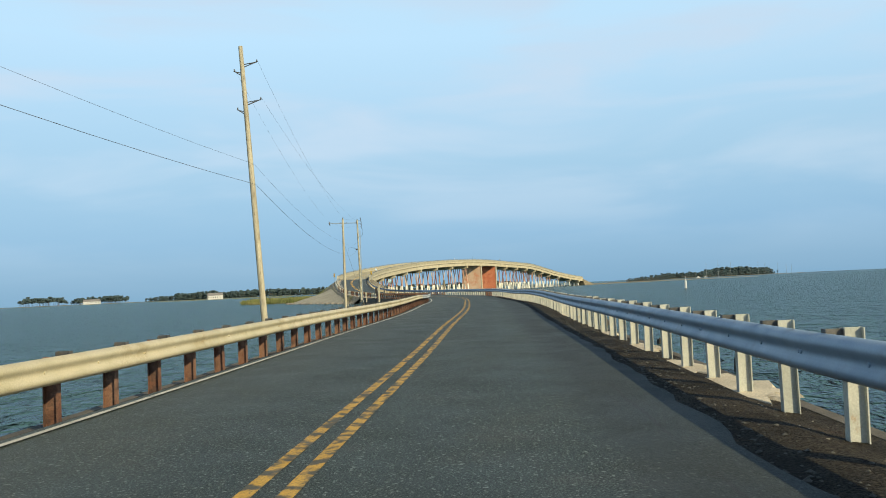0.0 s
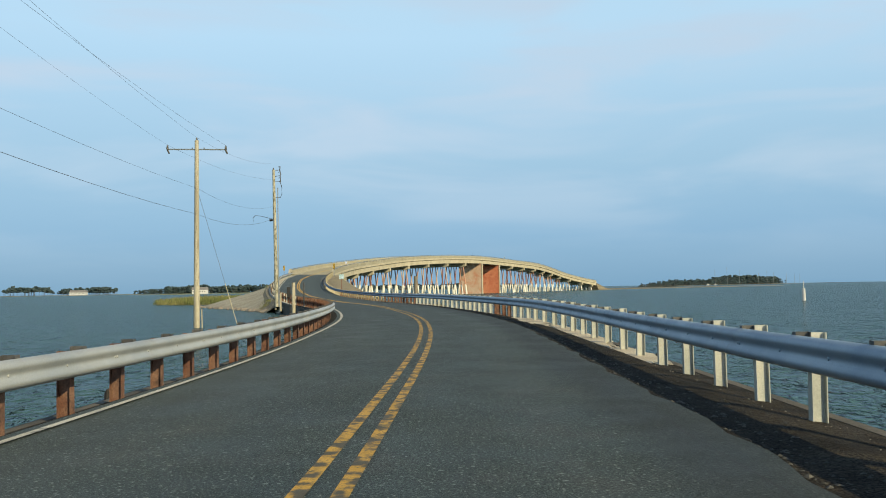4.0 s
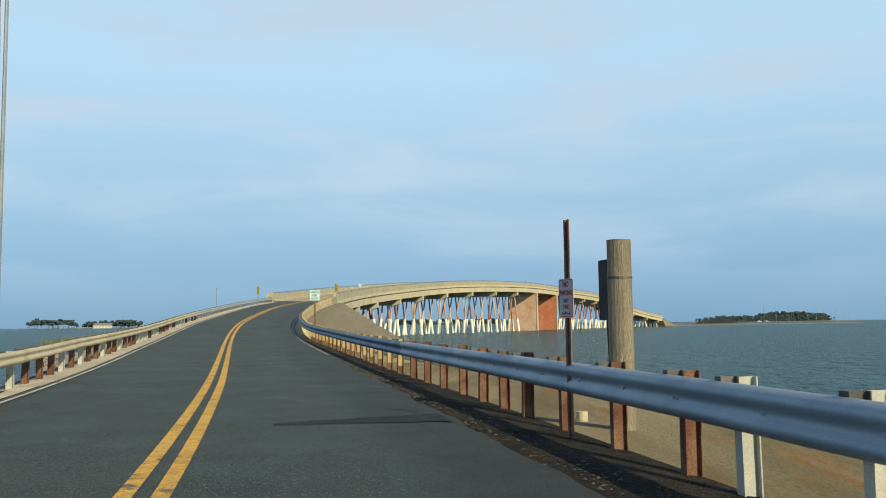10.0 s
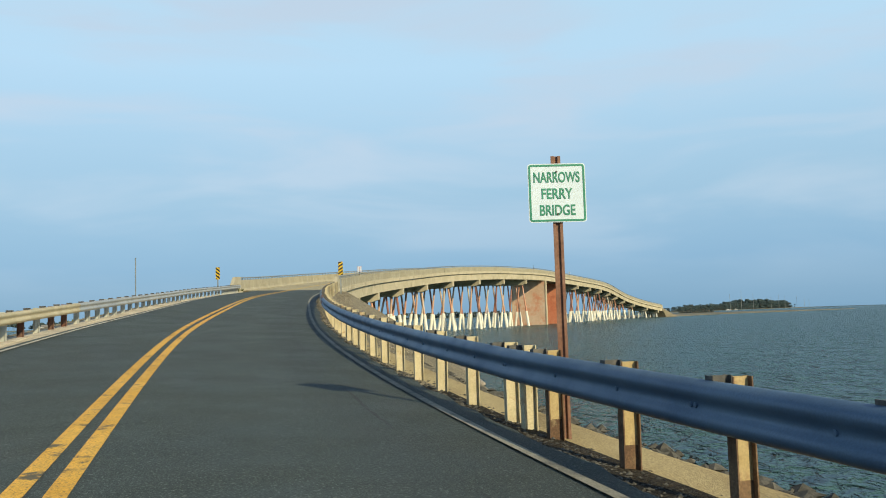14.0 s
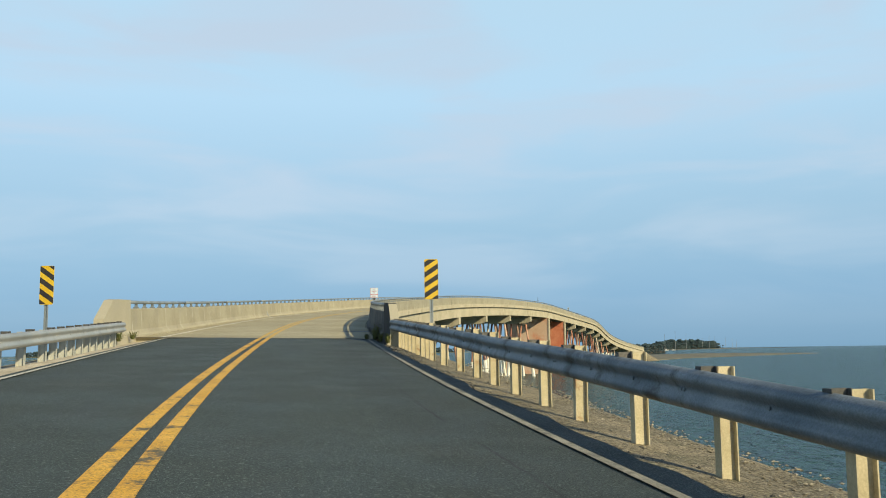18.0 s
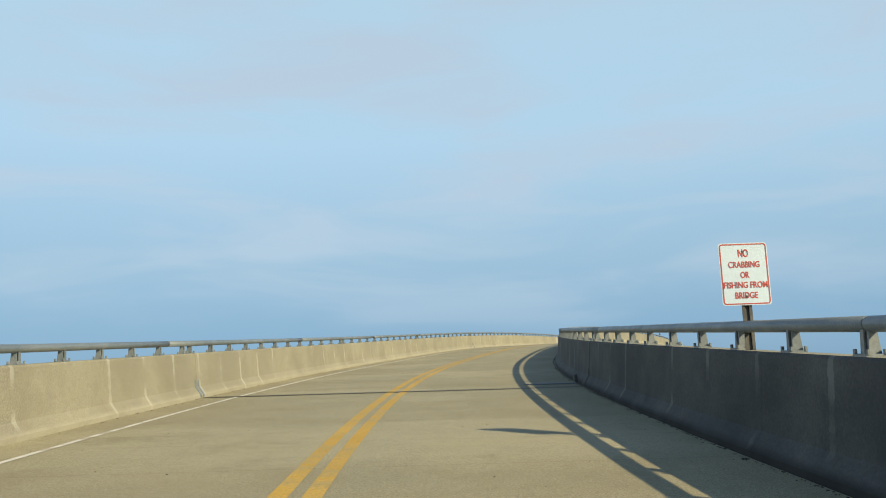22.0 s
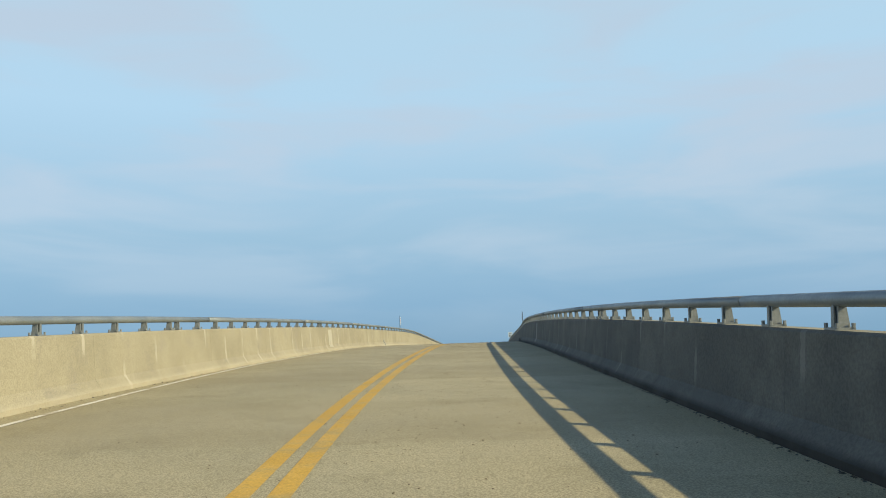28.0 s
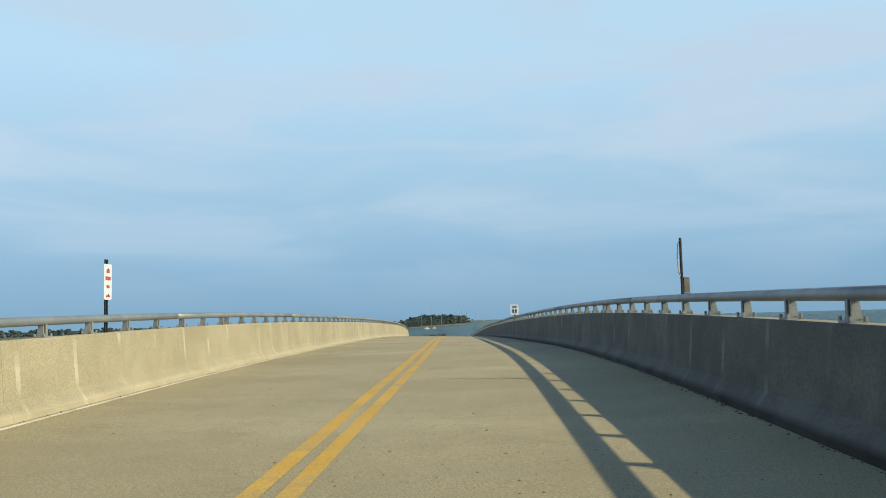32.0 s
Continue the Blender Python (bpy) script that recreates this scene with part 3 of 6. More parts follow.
lk.new(cr.outputs[0], bs.inputs["Base Color"])
# wind-roughened water shows its own body colour as well as the sky
body, blend = nd.new("ShaderNodeBsdfDiffuse"), nd.new("ShaderNodeMixShader")
lk.new(cr.outputs[0], body.inputs["Color"])
lk.new(last.outputs[0], body.inputs["Normal"])
blend.inputs[0].default_value = 0.70
lk.new(body.outputs[0], blend.inputs[1])
lk.new(bs.outputs[0], blend.inputs[2])
lk.new(blend.outputs[0], nd["Material Output"].inputs["Surface"])
M["water"] = water_mat

# ---- building helpers ----


def part(name, bm, material, parent=None, label="", m=None):
    """Links a bmesh as one mesh object, under a thing or a part."""
    me = bpy.data.meshes.new(name)
    bm.to_mesh(me)
    bm.free()
    me.materials.append(M[material])
    return piece(name, me, parent, label, m)


def piece(name, me, parent=None, label="", m=None):
    ob = new(name, me)
    if parent is not None:
        ob.parent = parent
        if parent.matrix_basis != Matrix():
            ob.matrix_parent_inverse = parent.matrix_basis.inverted()
    if m is not None:
        ob.matrix_basis = m
    if label:
        ob["label"] = label
    return ob


def thing(name, label, category, group="", kind="", m=None):
    ob = new(name)
    ob.empty_display_size = 0.3
    if m is not None:
        ob.matrix_basis = m
    return tagged(ob, label, category, group, kind)


def mesh_of(name, bm, material):
    me = bpy.data.meshes.new(name)
    bm.to_mesh(me)
    bm.free()
    me.materials.append(M[material])
    return me


def box(bm, c, size, m=None, bevel=0.0):
    r = bmesh.ops.create_cube(bm, size=1.0)
    bmesh.ops.scale(bm, vec=size, verts=r["verts"])
    bmesh.ops.translate(bm, vec=c, verts=r["verts"])
    if bevel:
        es = list({e for v in r["verts"] for e in v.link_edges})
        vs = bmesh.ops.bevel(bm, geom=es, offset=bevel, segments=2, affect="EDGES")["verts"]
        r["verts"] = [v for v in bm.verts if v.is_valid] if m is not None and len(bm.verts) < 60 else r["verts"]
    if m is not None:
        bmesh.ops.transform(bm, matrix=m, verts=[v for v in r["verts"] if v.is_valid])
    return bm


def tube(bm, a, b, r1, r2=None, sides=10, caps=True):
    a, b = Vector(a), Vector(b)
    r2 = r1 if r2 is None else r2
    q = (b - a).to_track_quat("Z", "Y").to_matrix()
    rings = []
    for p, r in ((a, r1), (b, r2)):
        rings.append([bm.verts.new(p + q @ Vector((r * math.cos(k * math.tau / sides), r * math.sin(k * math.tau / sides), 0))) for k in range(sides)])
    for k in range(sides):
        bm.faces.new((rings[0][k], rings[0][(k + 1) % sides], rings[1][(k + 1) % sides], rings[1][k]))
    if caps:
        bm.faces.new(rings[0][::-1])
        bm.faces.new(rings[1])
    return bm


def spline(knots, values, x):
    """Natural cubic spline through the knots."""
    k, v, x = np.asarray(knots, float), np.asarray(values, float), np.asarray(x, float)
    n, h = len(k), np.diff(k)
    a, r = np.eye(n), np.zeros(n)
    for i in range(1, n - 1):
        a[i, i - 1], a[i, i], a[i, i + 1] = h[i - 1], 2 * (h[i - 1] + h[i]), h[i]
        r[i] = 6 * ((v[i + 1] - v[i]) / h[i] - (v[i] - v[i - 1]) / h[i - 1])
    c = np.linalg.solve(a, r)
    j = np.clip(np.searchsorted(k, x) - 1, 0, n - 2)
    p, q = (k[j + 1] - x) / h[j], (x - k[j]) / h[j]
    return p * v[j] + q * v[j + 1] + ((p**3 - p) * c[j] + (q**3 - q) * c[j + 1]) * h[j] ** 2 / 6


# the road's line: turn and slope along its length, summed into places
KNOTS = np.arange(-20, 641, 15.0)
GRID = np.arange(-20, 640.1, 1.0)
r_turn = spline(KNOTS, TURN, GRID)
r_head = np.cumsum(r_turn)
r_head -= np.interp(0, GRID, r_head)
mid_head = r_head - r_turn / 2
r_x, r_y = np.cumsum(-np.sin(mid_head)), np.cumsum(np.cos(mid_head))
r_x, r_y = r_x - np.interp(0, GRID, r_x), r_y - np.interp(0, GRID, r_y)
r_z = np.cumsum(spline(KNOTS, SLOPE, GRID))
r_z -= np.interp(0, GRID, r_z)
BKNOTS = np.arange(-20, 641, 45.0)
r_bank = spline(BKNOTS, BANK, GRID)


def P(s, off=0.0, up=0.0):
    """A place beside the road: metres along it, to its right and above it."""
    x, y, z, h, b = (float(np.interp(s, GRID, q)) for q in (r_x, r_y, r_z, r_head, r_bank))
    return Vector((x + off * math.cos(h), y + off * math.sin(h), z - off * b + up))


def heading(s):
    return float(np.interp(s, GRID, r_head))


def at_road(s, off=0.0, up=0.0, turn=0.0, slope=True):
    """The pose of a thing beside the road: its y along the road, its x to the right."""
    d = P(s + 0.5, off) - P(s - 0.5, off)
    pitch = math.atan2(d.z, math.hypot(d.x, d.y)) if slope else 0.0
    return Matrix.Translation(P(s, off, up)) @ Euler((pitch, 0, heading(s) + turn)).to_matrix().to_4x4()


def sweep(profile, s0, s1, step=2.0, closed=False):
    """A strip along the road; profile(s) gives (off, up) points or is such a list; up None: a height z of its own as (off, None, z)."""
    n = max(1, int(round((s1 - s0) / step)))
    bm, rows = bmesh.new(), []
    uv = bm.loops.layers.uv.new("uv")
    where = {}
    for i in range(n + 1):
        s = s0 + (s1 - s0) * i / n
        row = []
        for p in (profile(s) if callable(profile) else profile):
            v = P(s, p[0], 0 if p[1] is None else p[1])
            if p[1] is None:
                v.z = p[2]
            nv = bm.verts.new(v)
            where[nv] = (s, (p[1] or 0.0) if closed else p[0])
            row.append(nv)
        rows.append(row)
    k = len(rows[0])
    for a, b in zip(rows, rows[1:]):
        for i in range(k if closed else k - 1):
            j = (i + 1) % k
            bm.faces.new((a[i], a[j], b[j], b[i]))
    if closed:
        bm.faces.new(rows[0])
        bm.faces.new(rows[-1][::-1])
    for face in bm.faces:
        for loop in face.loops:
            loop[uv].uv = where[loop.vert]
    bmesh.ops.recalc_face_normals(bm, faces=bm.faces)
    return bm


def structure(name, bm, material, label, category, m=None):
    return tagged(part(name, bm, material, m=m), label, category, kind="structure")

# ---- water, road, bridge deck ----
bm = bmesh.new()
for a, b in ((0, 1),):
    vs = [bm.verts.new((x, y, ZW)) for x, y in ((-4500, -1500), (4500, -1500), (4500, 4700), (-4500, 4700))]
    bm.faces.new(vs)
structure("water", bm, "water", "choppy grey-green bay water reaching the horizon", "water")


def edge_r(s):
    return GRO(s) + 0.60


def edge_l(s):
    return GLO(s) - 0.60


def LEO(s):
    return float(np.interp(s, GS, LEL))


def GLO(s):
    return float(np.interp(s, GS, GL))


def GRO(s):
    return float(np.interp(s, GS, GR))




def pave_r(s):
    """The pavement's broken edge on the water side; pulled further in, dark soil stands in for rail shadow."""
    return RE_OFF + float(np.interp(s, (-20, 50, 85, 105, 130, 165, 186, 240, 256), (-0.36, -0.40, -0.60, -0.60, -0.48, 0.10, 0.42, 0.42, 0.25))) + 0.14 * noise.noise(Vector((s * 0.9, 0, 1.7))) + 0.05 * noise.noise(Vector((s * 3.1, 4.0, 0)))


road = structure("road", sweep(lambda s: [(LEO(s) - 0.25, -0.04), (-2.2, 0.0), (0, 0.0), (2.0, 0.0), (RE_OFF - 0.7, -0.004), (pave_r(s), -0.02)], -20, SB, 0.5), "asphalt", "worn dark grey asphalt road with tar seams", "road")
# a dark tapering patch across the lane
M["darkish"] = mat("dark_wedge", (0.010, 0.014, 0.013), (0.019, 0.025, 0.022), 0.8, big=1.2, fine=60, grain=0.6, crisp=0.14, bump=0.8, depth=0.01, spec=0.3)
bm = bmesh.new()
darkish = []
for i in range(15):
    o = 1.15 + i * 0.165
    half = 0.06 + 0.42 * (i / 14) ** 0.7
    darkish.append([bm.verts.new(P(141.85 + k * half + 0.09 * noise.noise(Vector((i * 0.7, k, 0.3))), o, 0.005 - 0.02 * max(0.0, o - 3.16))) for k in (-1, 1)])
for a, b in zip(darkish, darkish[1:]):
    bm.faces.new((a[0], b[0], b[1], a[1]))
bmesh.ops.recalc_face_normals(bm, faces=bm.faces)
structure("trim_tar_patch", bm, "darkish", "dark tapering patch across the lane", "road patch")
structure("ground_shoulder_right", sweep(lambda s: [(RE_OFF - 0.95, -0.035), (RE_OFF + 0.3, -0.055), (GRO(s) + 0.15, -0.14), (edge_r(s), -0.20)], -20, 188, 1.0), "soil", "dark gritty soil shoulder under the guardrail", "shoulder")
structure("ground_verge_right", sweep(lambda s: [(RE_OFF + 0.0, -0.05), (GRO(s) - 0.1, -0.10), (GRO(s) + 0.2, -0.15), (edge_r(s), -0.20)], 188, SB, 1.0), "gravel", "olive-brown gravel verge under the guardrail posts", "verge")
strip_l = [lambda s: (LEO(s) - 0.23, -0.05), lambda s: (LEO(s) - 0.4, -0.08), lambda s: (edge_l(s), -0.20)]
structure("ground_shoulder_left", sweep(lambda s: [q(s) for q in strip_l], -20, 152, 2.0), "soil", "narrow brown soil strip under the guardrail", "shoulder")
structure("ground_verge_left", sweep(lambda s: [q(s) for q in strip_l], 152, SB, 2.0), "sand", "pale sandy verge between edge line and guardrail", "verge")
for sgn, nm, ed in ((1, "right", edge_r), (-1, "left", edge_l)):
    structure("trim_seawall_" + nm, sweep(lambda s: [(ed(s) - sgn * 0.02, -0.30), (ed(s) - sgn * 0.02, -0.19), (ed(s) + sgn * 0.14, -0.19), (ed(s) + sgn * 0.18, None, ZW - 0.5), (ed(s), None, ZW - 0.5)], -20, 172, 2.0, closed=True), "seawall", "stained dark seawall cap along the causeway", "seawall")

deck = structure("bridge_deck", sweep([(PL_OFF - 0.02, 0.0), (LE_OFF, 0.0), (0, 0.0), (RE_OFF, 0.0), (PR_OFF + 0.02, 0.0), (PR_OFF + 0.02, -0.28), (PL_OFF - 0.02, -0.28)], SB, SEND, 2.0, closed=True), "concrete", "tan worn concrete bridge deck", "bridge deck")

# lane lines


def line_off(s):
    return float(np.interp(s, (-20, 100, 150, 200, 260, 300, 350, 400, 450, 600), (0.008, 0.021, 0.109, -0.101, 0.072, 0.045, 0.044, -0.162, -0.043, -0.000)))


def stripe(s):
    return float(np.interp(s, (110, 150), (0.060, 0.080)))


for o in (-0.145, 0.145):
    structure("trim_centre_line", sweep(lambda s: [(line_off(s) + o - stripe(s), 0.006), (line_off(s) + o + stripe(s), 0.006)], -20, SB, 1.0), "yellow", "worn yellow centre line painted on asphalt", "road marking")
    structure("trim_centre_line_deck", sweep(lambda s: [(line_off(s) + o - 0.085, 0.006), (line_off(s) + o + 0.085, 0.006)], SB, SEND, 1.0), "yellow_deck", "yellow centre line on the concrete deck", "road marking")
structure("trim_edge_line_left", sweep(lambda s: [(LEO(s) - 0.06, -0.018), (LEO(s) + 0.06, -0.010)], -20, SB, 1.0), "white", "faded white edge line on asphalt", "road marking")
structure("trim_edge_line_right", sweep([(RE_OFF - 0.06, 0.004), (RE_OFF + 0.06, -0.004)], 163, SB, 1.0), "dirty_white", "grimy white edge line on asphalt", "road marking")


def deck_line(s):
    return float(np.interp(s, (SB, 345, 372, 600), (LE_OFF, LE_OFF, PL_OFF + 0.16, PL_OFF + 0.16)))


structure("trim_edge_line_deck", sweep(lambda s: [(deck_line(s) - 0.05, 0.006), (deck_line(s) + 0.05, 0.006)], SB, SEND, 1.0), "white_deck", "worn white edge line on the concrete deck", "road marking")

# ---- bridge parapets, rails ----
PAR_H = 1.037
TUBE_UP = {-1: -0.065, 1: -0.045}


def safety_shape(side, o):
    """Sloped barrier section, from its foot on the road side over the top to its back."""
    k = side
    return [(o, -0.30), (o, 0.075), (o + k * 0.13, 0.26), (o + k * 0.19, PAR_H - 0.03), (o + k * 0.22, PAR_H), (o + k * 0.44, PAR_H), (o + k * 0.46, PAR_H - 0.03), (o + k * 0.46, -0.30)]


for side, o, nm in ((-1, PL_OFF, "left"), (1, PR_OFF, "right")):
    wall = thing("wall_parapet_" + nm, "sunlit tan concrete safety parapet with lime streaks" if side < 0 else "concrete safety parapet, stains and shade painted dark, with lime streaks", "parapet", kind="structure")
    # sections of the parapet between its joints
    first, last = (SB - 4.2, SB - 0.3) if side < 0 else (SB - 3.0, SB - 0.1)
    stops = [last]
    while stops[-1] < SEND:
        nxt = min(stops[-1] + 6.6, SEND)
        cut = [j for j in JOINTS[1:] if stops[-1] + 0.5 < j < nxt]
        stops.append(cut[0] if cut else nxt)
    for s, e in zip(stops, stops[1:]):
        wide = 0.035 if side > 0 else 0.014
        gap_a, gap_b = (wide if s in JOINTS else 0.003), (wide if e in JOINTS else 0.003)
        sec = sweep(safety_shape(side, o), s + gap_a, e - gap_b, 2.2, closed=True)
        # light put into colour: sunlit outer face and top paler, shaded face dark
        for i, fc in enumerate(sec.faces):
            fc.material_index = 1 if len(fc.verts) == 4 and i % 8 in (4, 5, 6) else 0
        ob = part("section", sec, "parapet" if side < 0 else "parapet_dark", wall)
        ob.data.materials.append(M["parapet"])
    # a mortar repair that follows the sloped face, a little proud of it
    fa, fb, top_in = (385.9, 386.75, 0.10) if side < 0 else (385.0, 385.5, 0.12)
    hi = PAR_H - top_in
    k_hi = 0.13 + 0.06 * (hi - 0.26) / (PAR_H - 0.28)
    fix = sweep([(o + side * 0.055, 0.17), (o + side * 0.118, 0.262), (o + side * (k_hi - 0.012), hi), (o + side * (k_hi + 0.03), hi), (o + side * 0.17, 0.262), (o + side * 0.10, 0.17)], fa, fb, fb - fa, closed=True)
    part("repair_patch", fix, "patch" if side < 0 else "grey_patch", wall, "pale grey mortar repair patch")
    # end block, full height
    blk = bmesh.new()
    prof = [(o, -0.35), (o, 0.075), (o + side * 0.13, 0.26), (o + side * 0.16, RAILZ + 0.02), (o + side * 0.46, RAILZ + 0.02), (o + side * 0.46, -1.2)]
    n = 6
    rows = []
    for i in range(n + 1):
        t = i / n
        s = first + (last - 0.004 - first) * t
        top = 1.0 if t > 0.35 else 0.52 + 0.48 * t / 0.35
        rows.append([blk.verts.new(P(s, q[0], q[1] * (top if q[1] > 0.5 else 1))) for q in prof])
    for a, b in zip(rows, rows[1:]):
        for i in range(6):
            blk.faces.new((a[i], a[(i + 1) % 6], b[(i + 1) % 6], b[i]))
    blk.faces.new(rows[0])
    blk.faces.new(rows[-1][::-1])
    bmesh.ops.recalc_face_normals(blk, faces=blk.faces)
    n_way = Vector((-math.sin(heading(SB)), math.cos(heading(SB)), 0))
    s_way = Vector((math.cos(heading(SB)), math.sin(heading(SB)), 0)) * side
    blk.normal_update()
    # end and outer faces take the pale concrete for sunlight, the rest stays dark
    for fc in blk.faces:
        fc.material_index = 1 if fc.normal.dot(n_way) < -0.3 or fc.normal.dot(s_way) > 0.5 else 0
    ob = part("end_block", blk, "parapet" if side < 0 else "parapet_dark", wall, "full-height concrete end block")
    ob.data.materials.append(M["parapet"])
    # metal rail on cast posts
    rail = thing("bridge_rail", "grey metal tube rail on cast posts along the parapet", "railing", group="bridge rails")
    pm = bmesh.new()
    box(pm, (0, 0, 0.012), (0.17, 0.21, 0.024))
    for dy in (-0.055, 0.055):
        vs = [pm.verts.new((x, dy + w, z)) for w in (-0.012, 0.012) for x, z in ((-0.04, 0.02), (0.06, 0.02), (0.025, 0.28), (-0.035, 0.28))]
        for f in ((0, 1, 2, 3), (7, 6, 5, 4), (0, 4, 5, 1), (1, 5, 6, 2), (2, 6, 7, 3), (3, 7, 4, 0)):
            pm.faces.new([vs[i] for i in f])
    box(pm, (0.01, 0, 0.15), (0.018, 0.10, 0.26))
    box(pm, (-0.046, 0, 0.145), (0.014, 0.04, 0.27))
    for bx in (-0.068, 0.068):
        for by in (-0.10, 0.10):
            tube(pm, (bx, by, 0.02), (bx, by, 0.065), 0.018, sides=6)
    bmesh.ops.recalc_face_normals(pm, faces=pm.faces)
    post_mesh = mesh_of("rail_post", pm, "cast_post")
    spots = []
    # the tubes are spliced between paired posts
    splices = [SB, 278.1, JOINTS[1] - 0.28, 314.4, 331.5, JOINTS[2] - 0.3, 366.8, 384.6, JOINTS[3] - 1.25] + [JOINTS[3] - 1.25 + 18.3 * i for i in range(1, 11)]
    for j, j2 in zip(splices, splices[1:] + [SEND]):
        a_, b_ = (last + 0.12 if j == SB else j + 0.24), j2 - 0.24
        n = max(1, round((b_ - a_) / 1.47))
        spots += [a_ + (b_ - a_) * i / n for i in range(n + 1)]
    for s in spots:
        piece("post", post_mesh, rail, m=at_road(s, o + side * 0.30, PAR_H) @ Matrix.Diagonal((side, 1, (RAILZ + TUBE_UP[side] - PAR_H) / 0.28, 1)))
    ring = [(o + side * 0.30 + 0.075 * math.cos(a), RAILZ + TUBE_UP[side] + 0.065 * math.sin(a)) for a in np.arange(0, math.tau - 0.01, math.tau / 14)]
    s = last - 0.05
    while s < SEND - 1:
        e = min(s + 12.2, SEND)
        tb = sweep(ring, s + 0.01, e - 0.01, 2.44, closed=True)
        for fc in tb.faces:
            fc.smooth = len(fc.verts) == 4
        part("tube", tb, "rail_metal", rail)
        s = e
    # outer face of the deck slab and girder below
    f0, f1 = o + side * 0.47, o + side * 0.60
    structure("trim_fascia_" + nm, sweep([(f0, 0.02), (f1, 0.0), (f1, -0.42), (f0 - side * 0.15, -0.5), (f0 - side * 0.2, -0.3)], SB, SEND, 2.5, closed=True), "fascia", "pale concrete edge of the bridge deck", "deck edge")
    structure("trim_girder_" + nm, sweep([(f0 - side * 0.55, -0.3), (f0 - side * 0.2, -0.3), (f0 - side * 0.2, GIRD), (f0 - side * 0.55, GIRD)], SB, SEND, 2.5, closed=True), "fascia", "concrete girder under the deck edge", "girder")
for o in (-1.6, 0.0, 1.6):
    structure("trim_girder_inner", sweep([(o - 0.2, -0.28), (o + 0.2, -0.28), (o + 0.2, GIRD), (o - 0.2, GIRD)], SB, SEND, 2.5, closed=True), "fascia", "concrete girder under the deck", "girder")
# ---- guardrails ----
W_FACE = [(0.000, 0.000), (0.022, 0.008), (0.050, 0.022), (0.072, 0.042), (0.082, 0.065), (0.080, 0.088), (0.066, 0.110), (0.048, 0.132), (0.040, 0.156), (0.048, 0.180), (0.066, 0.202), (0.080, 0.224), (0.082, 0.247), (0.072, 0.270), (0.050, 0.290), (0.022, 0.304), (0.000, 0.312)]
bm = bmesh.new()
for k, y in enumerate((0.0, 1.27, 2.54, 3.83)):
    front = [bm.verts.new((-d, y, h)) for d, h in W_FACE]
    back = [bm.verts.new((-d + 0.006, y, h)) for d, h in W_FACE]
    if k:
        for i in range(len(W_FACE) - 1):
            bm.faces.new((pf[i], pf[i + 1], front[i + 1], front[i]))
            bm.faces.new((pb[i + 1], pb[i], back[i], back[i + 1]))
        for i in (0, -1):
            bm.faces.new((pf[i], front[i], back[i], pb[i]))
    pf, pb = front, back
for y in (0.1, 0.16, 1.27, 2.54):
    tube(bm, (-0.035, y, 0.156), (-0.054, y, 0.156), 0.018, sides=6)
bmesh.ops.recalc_face_normals(bm, faces=bm.faces)
for fc in bm.faces:
    fc.smooth = len(fc.verts) == 4
w_mesh = mesh_of("w_beam", bm, "steel")
cream_mesh = w_mesh.copy()
cream_mesh.materials[0] = M["cream_steel"]
mid_mesh = w_mesh.copy()
mid_mesh.materials[0] = M["mid_steel"]
old_mesh = w_mesh.copy()
old_mesh.materials[0] = M["old_steel"]
pale_mesh = w_mesh.copy()
pale_mesh.materials[0] = M["pale_steel"]
rust_mesh = w_mesh.copy()
M["rust_beam"] = mat("rust_eaten_rail", (0.30, 0.29, 0.27), (0.22, 0.20, 0.18), 0.7, metal=0.1, big=0.9, fine=50, grain=0.25, bump=0.4, depth=0.006, spots=(0.20, 0.065, 0.03), spot_scale=1.4, spot_at=0.48, spot_soft=0.05)
rust_mesh.materials[0] = M["rust_beam"]


def h_section(bm, w, d, t, z0, z1, turn):
    """An I-shaped post; turn: flanges face along the road."""
    for c, s_ in (((0, -d / 2, 0), (w, t, 1)), ((0, d / 2, 0), (w, t, 1)), ((0, 0, 0), (t, d - t, 1))):
        if not turn:
            c, s_ = (c[1], c[0], 0), (s_[1], s_[0], 1)
        box(bm, (c[0], c[1], (z0 + z1) / 2), (s_[0], s_[1], z1 - z0))


post_meshes = {}
for key in ("post", "rust_post", "amber_post"):
    bm = bmesh.new()
    h_section(bm, 0.11, 0.155, 0.012, -1.0, 0.0, False)
    post_meshes[key] = mesh_of("guard_post", bm, key)
# yellowed web between rusted flanges, with a rusted foot
bm = bmesh.new()
h_section(bm, 0.11, 0.155, 0.012, -0.74, 0.0, False)
h_section(bm, 0.11, 0.155, 0.0125, -1.0, -0.741, False)
bm.faces.ensure_lookup_table()
for i, fc in enumerate(bm.faces):
    fc.material_index = 0 if 12 <= i < 18 else 1
stained = mesh_of("guard_post", bm, "gold_post")
stained.materials.append(M["rust_edge"])
post_meshes["stained_post"] = stained
bm = bmesh.new()
h_section(bm, 0.10, 0.15, 0.012, -0.33, 0.02, False)
block_mesh = mesh_of("blockout", bm, "dark_metal")


def evenly(knots, gap):
    """Post places: the known ones, and even steps of about the given gap between them."""
    out = [knots[0]]
    for a, b in zip(knots, knots[1:]):
        n = max(1, round((b - a) / gap))
        out += [a + (b - a) * (i + 1) / n for i in range(n)]
    return out


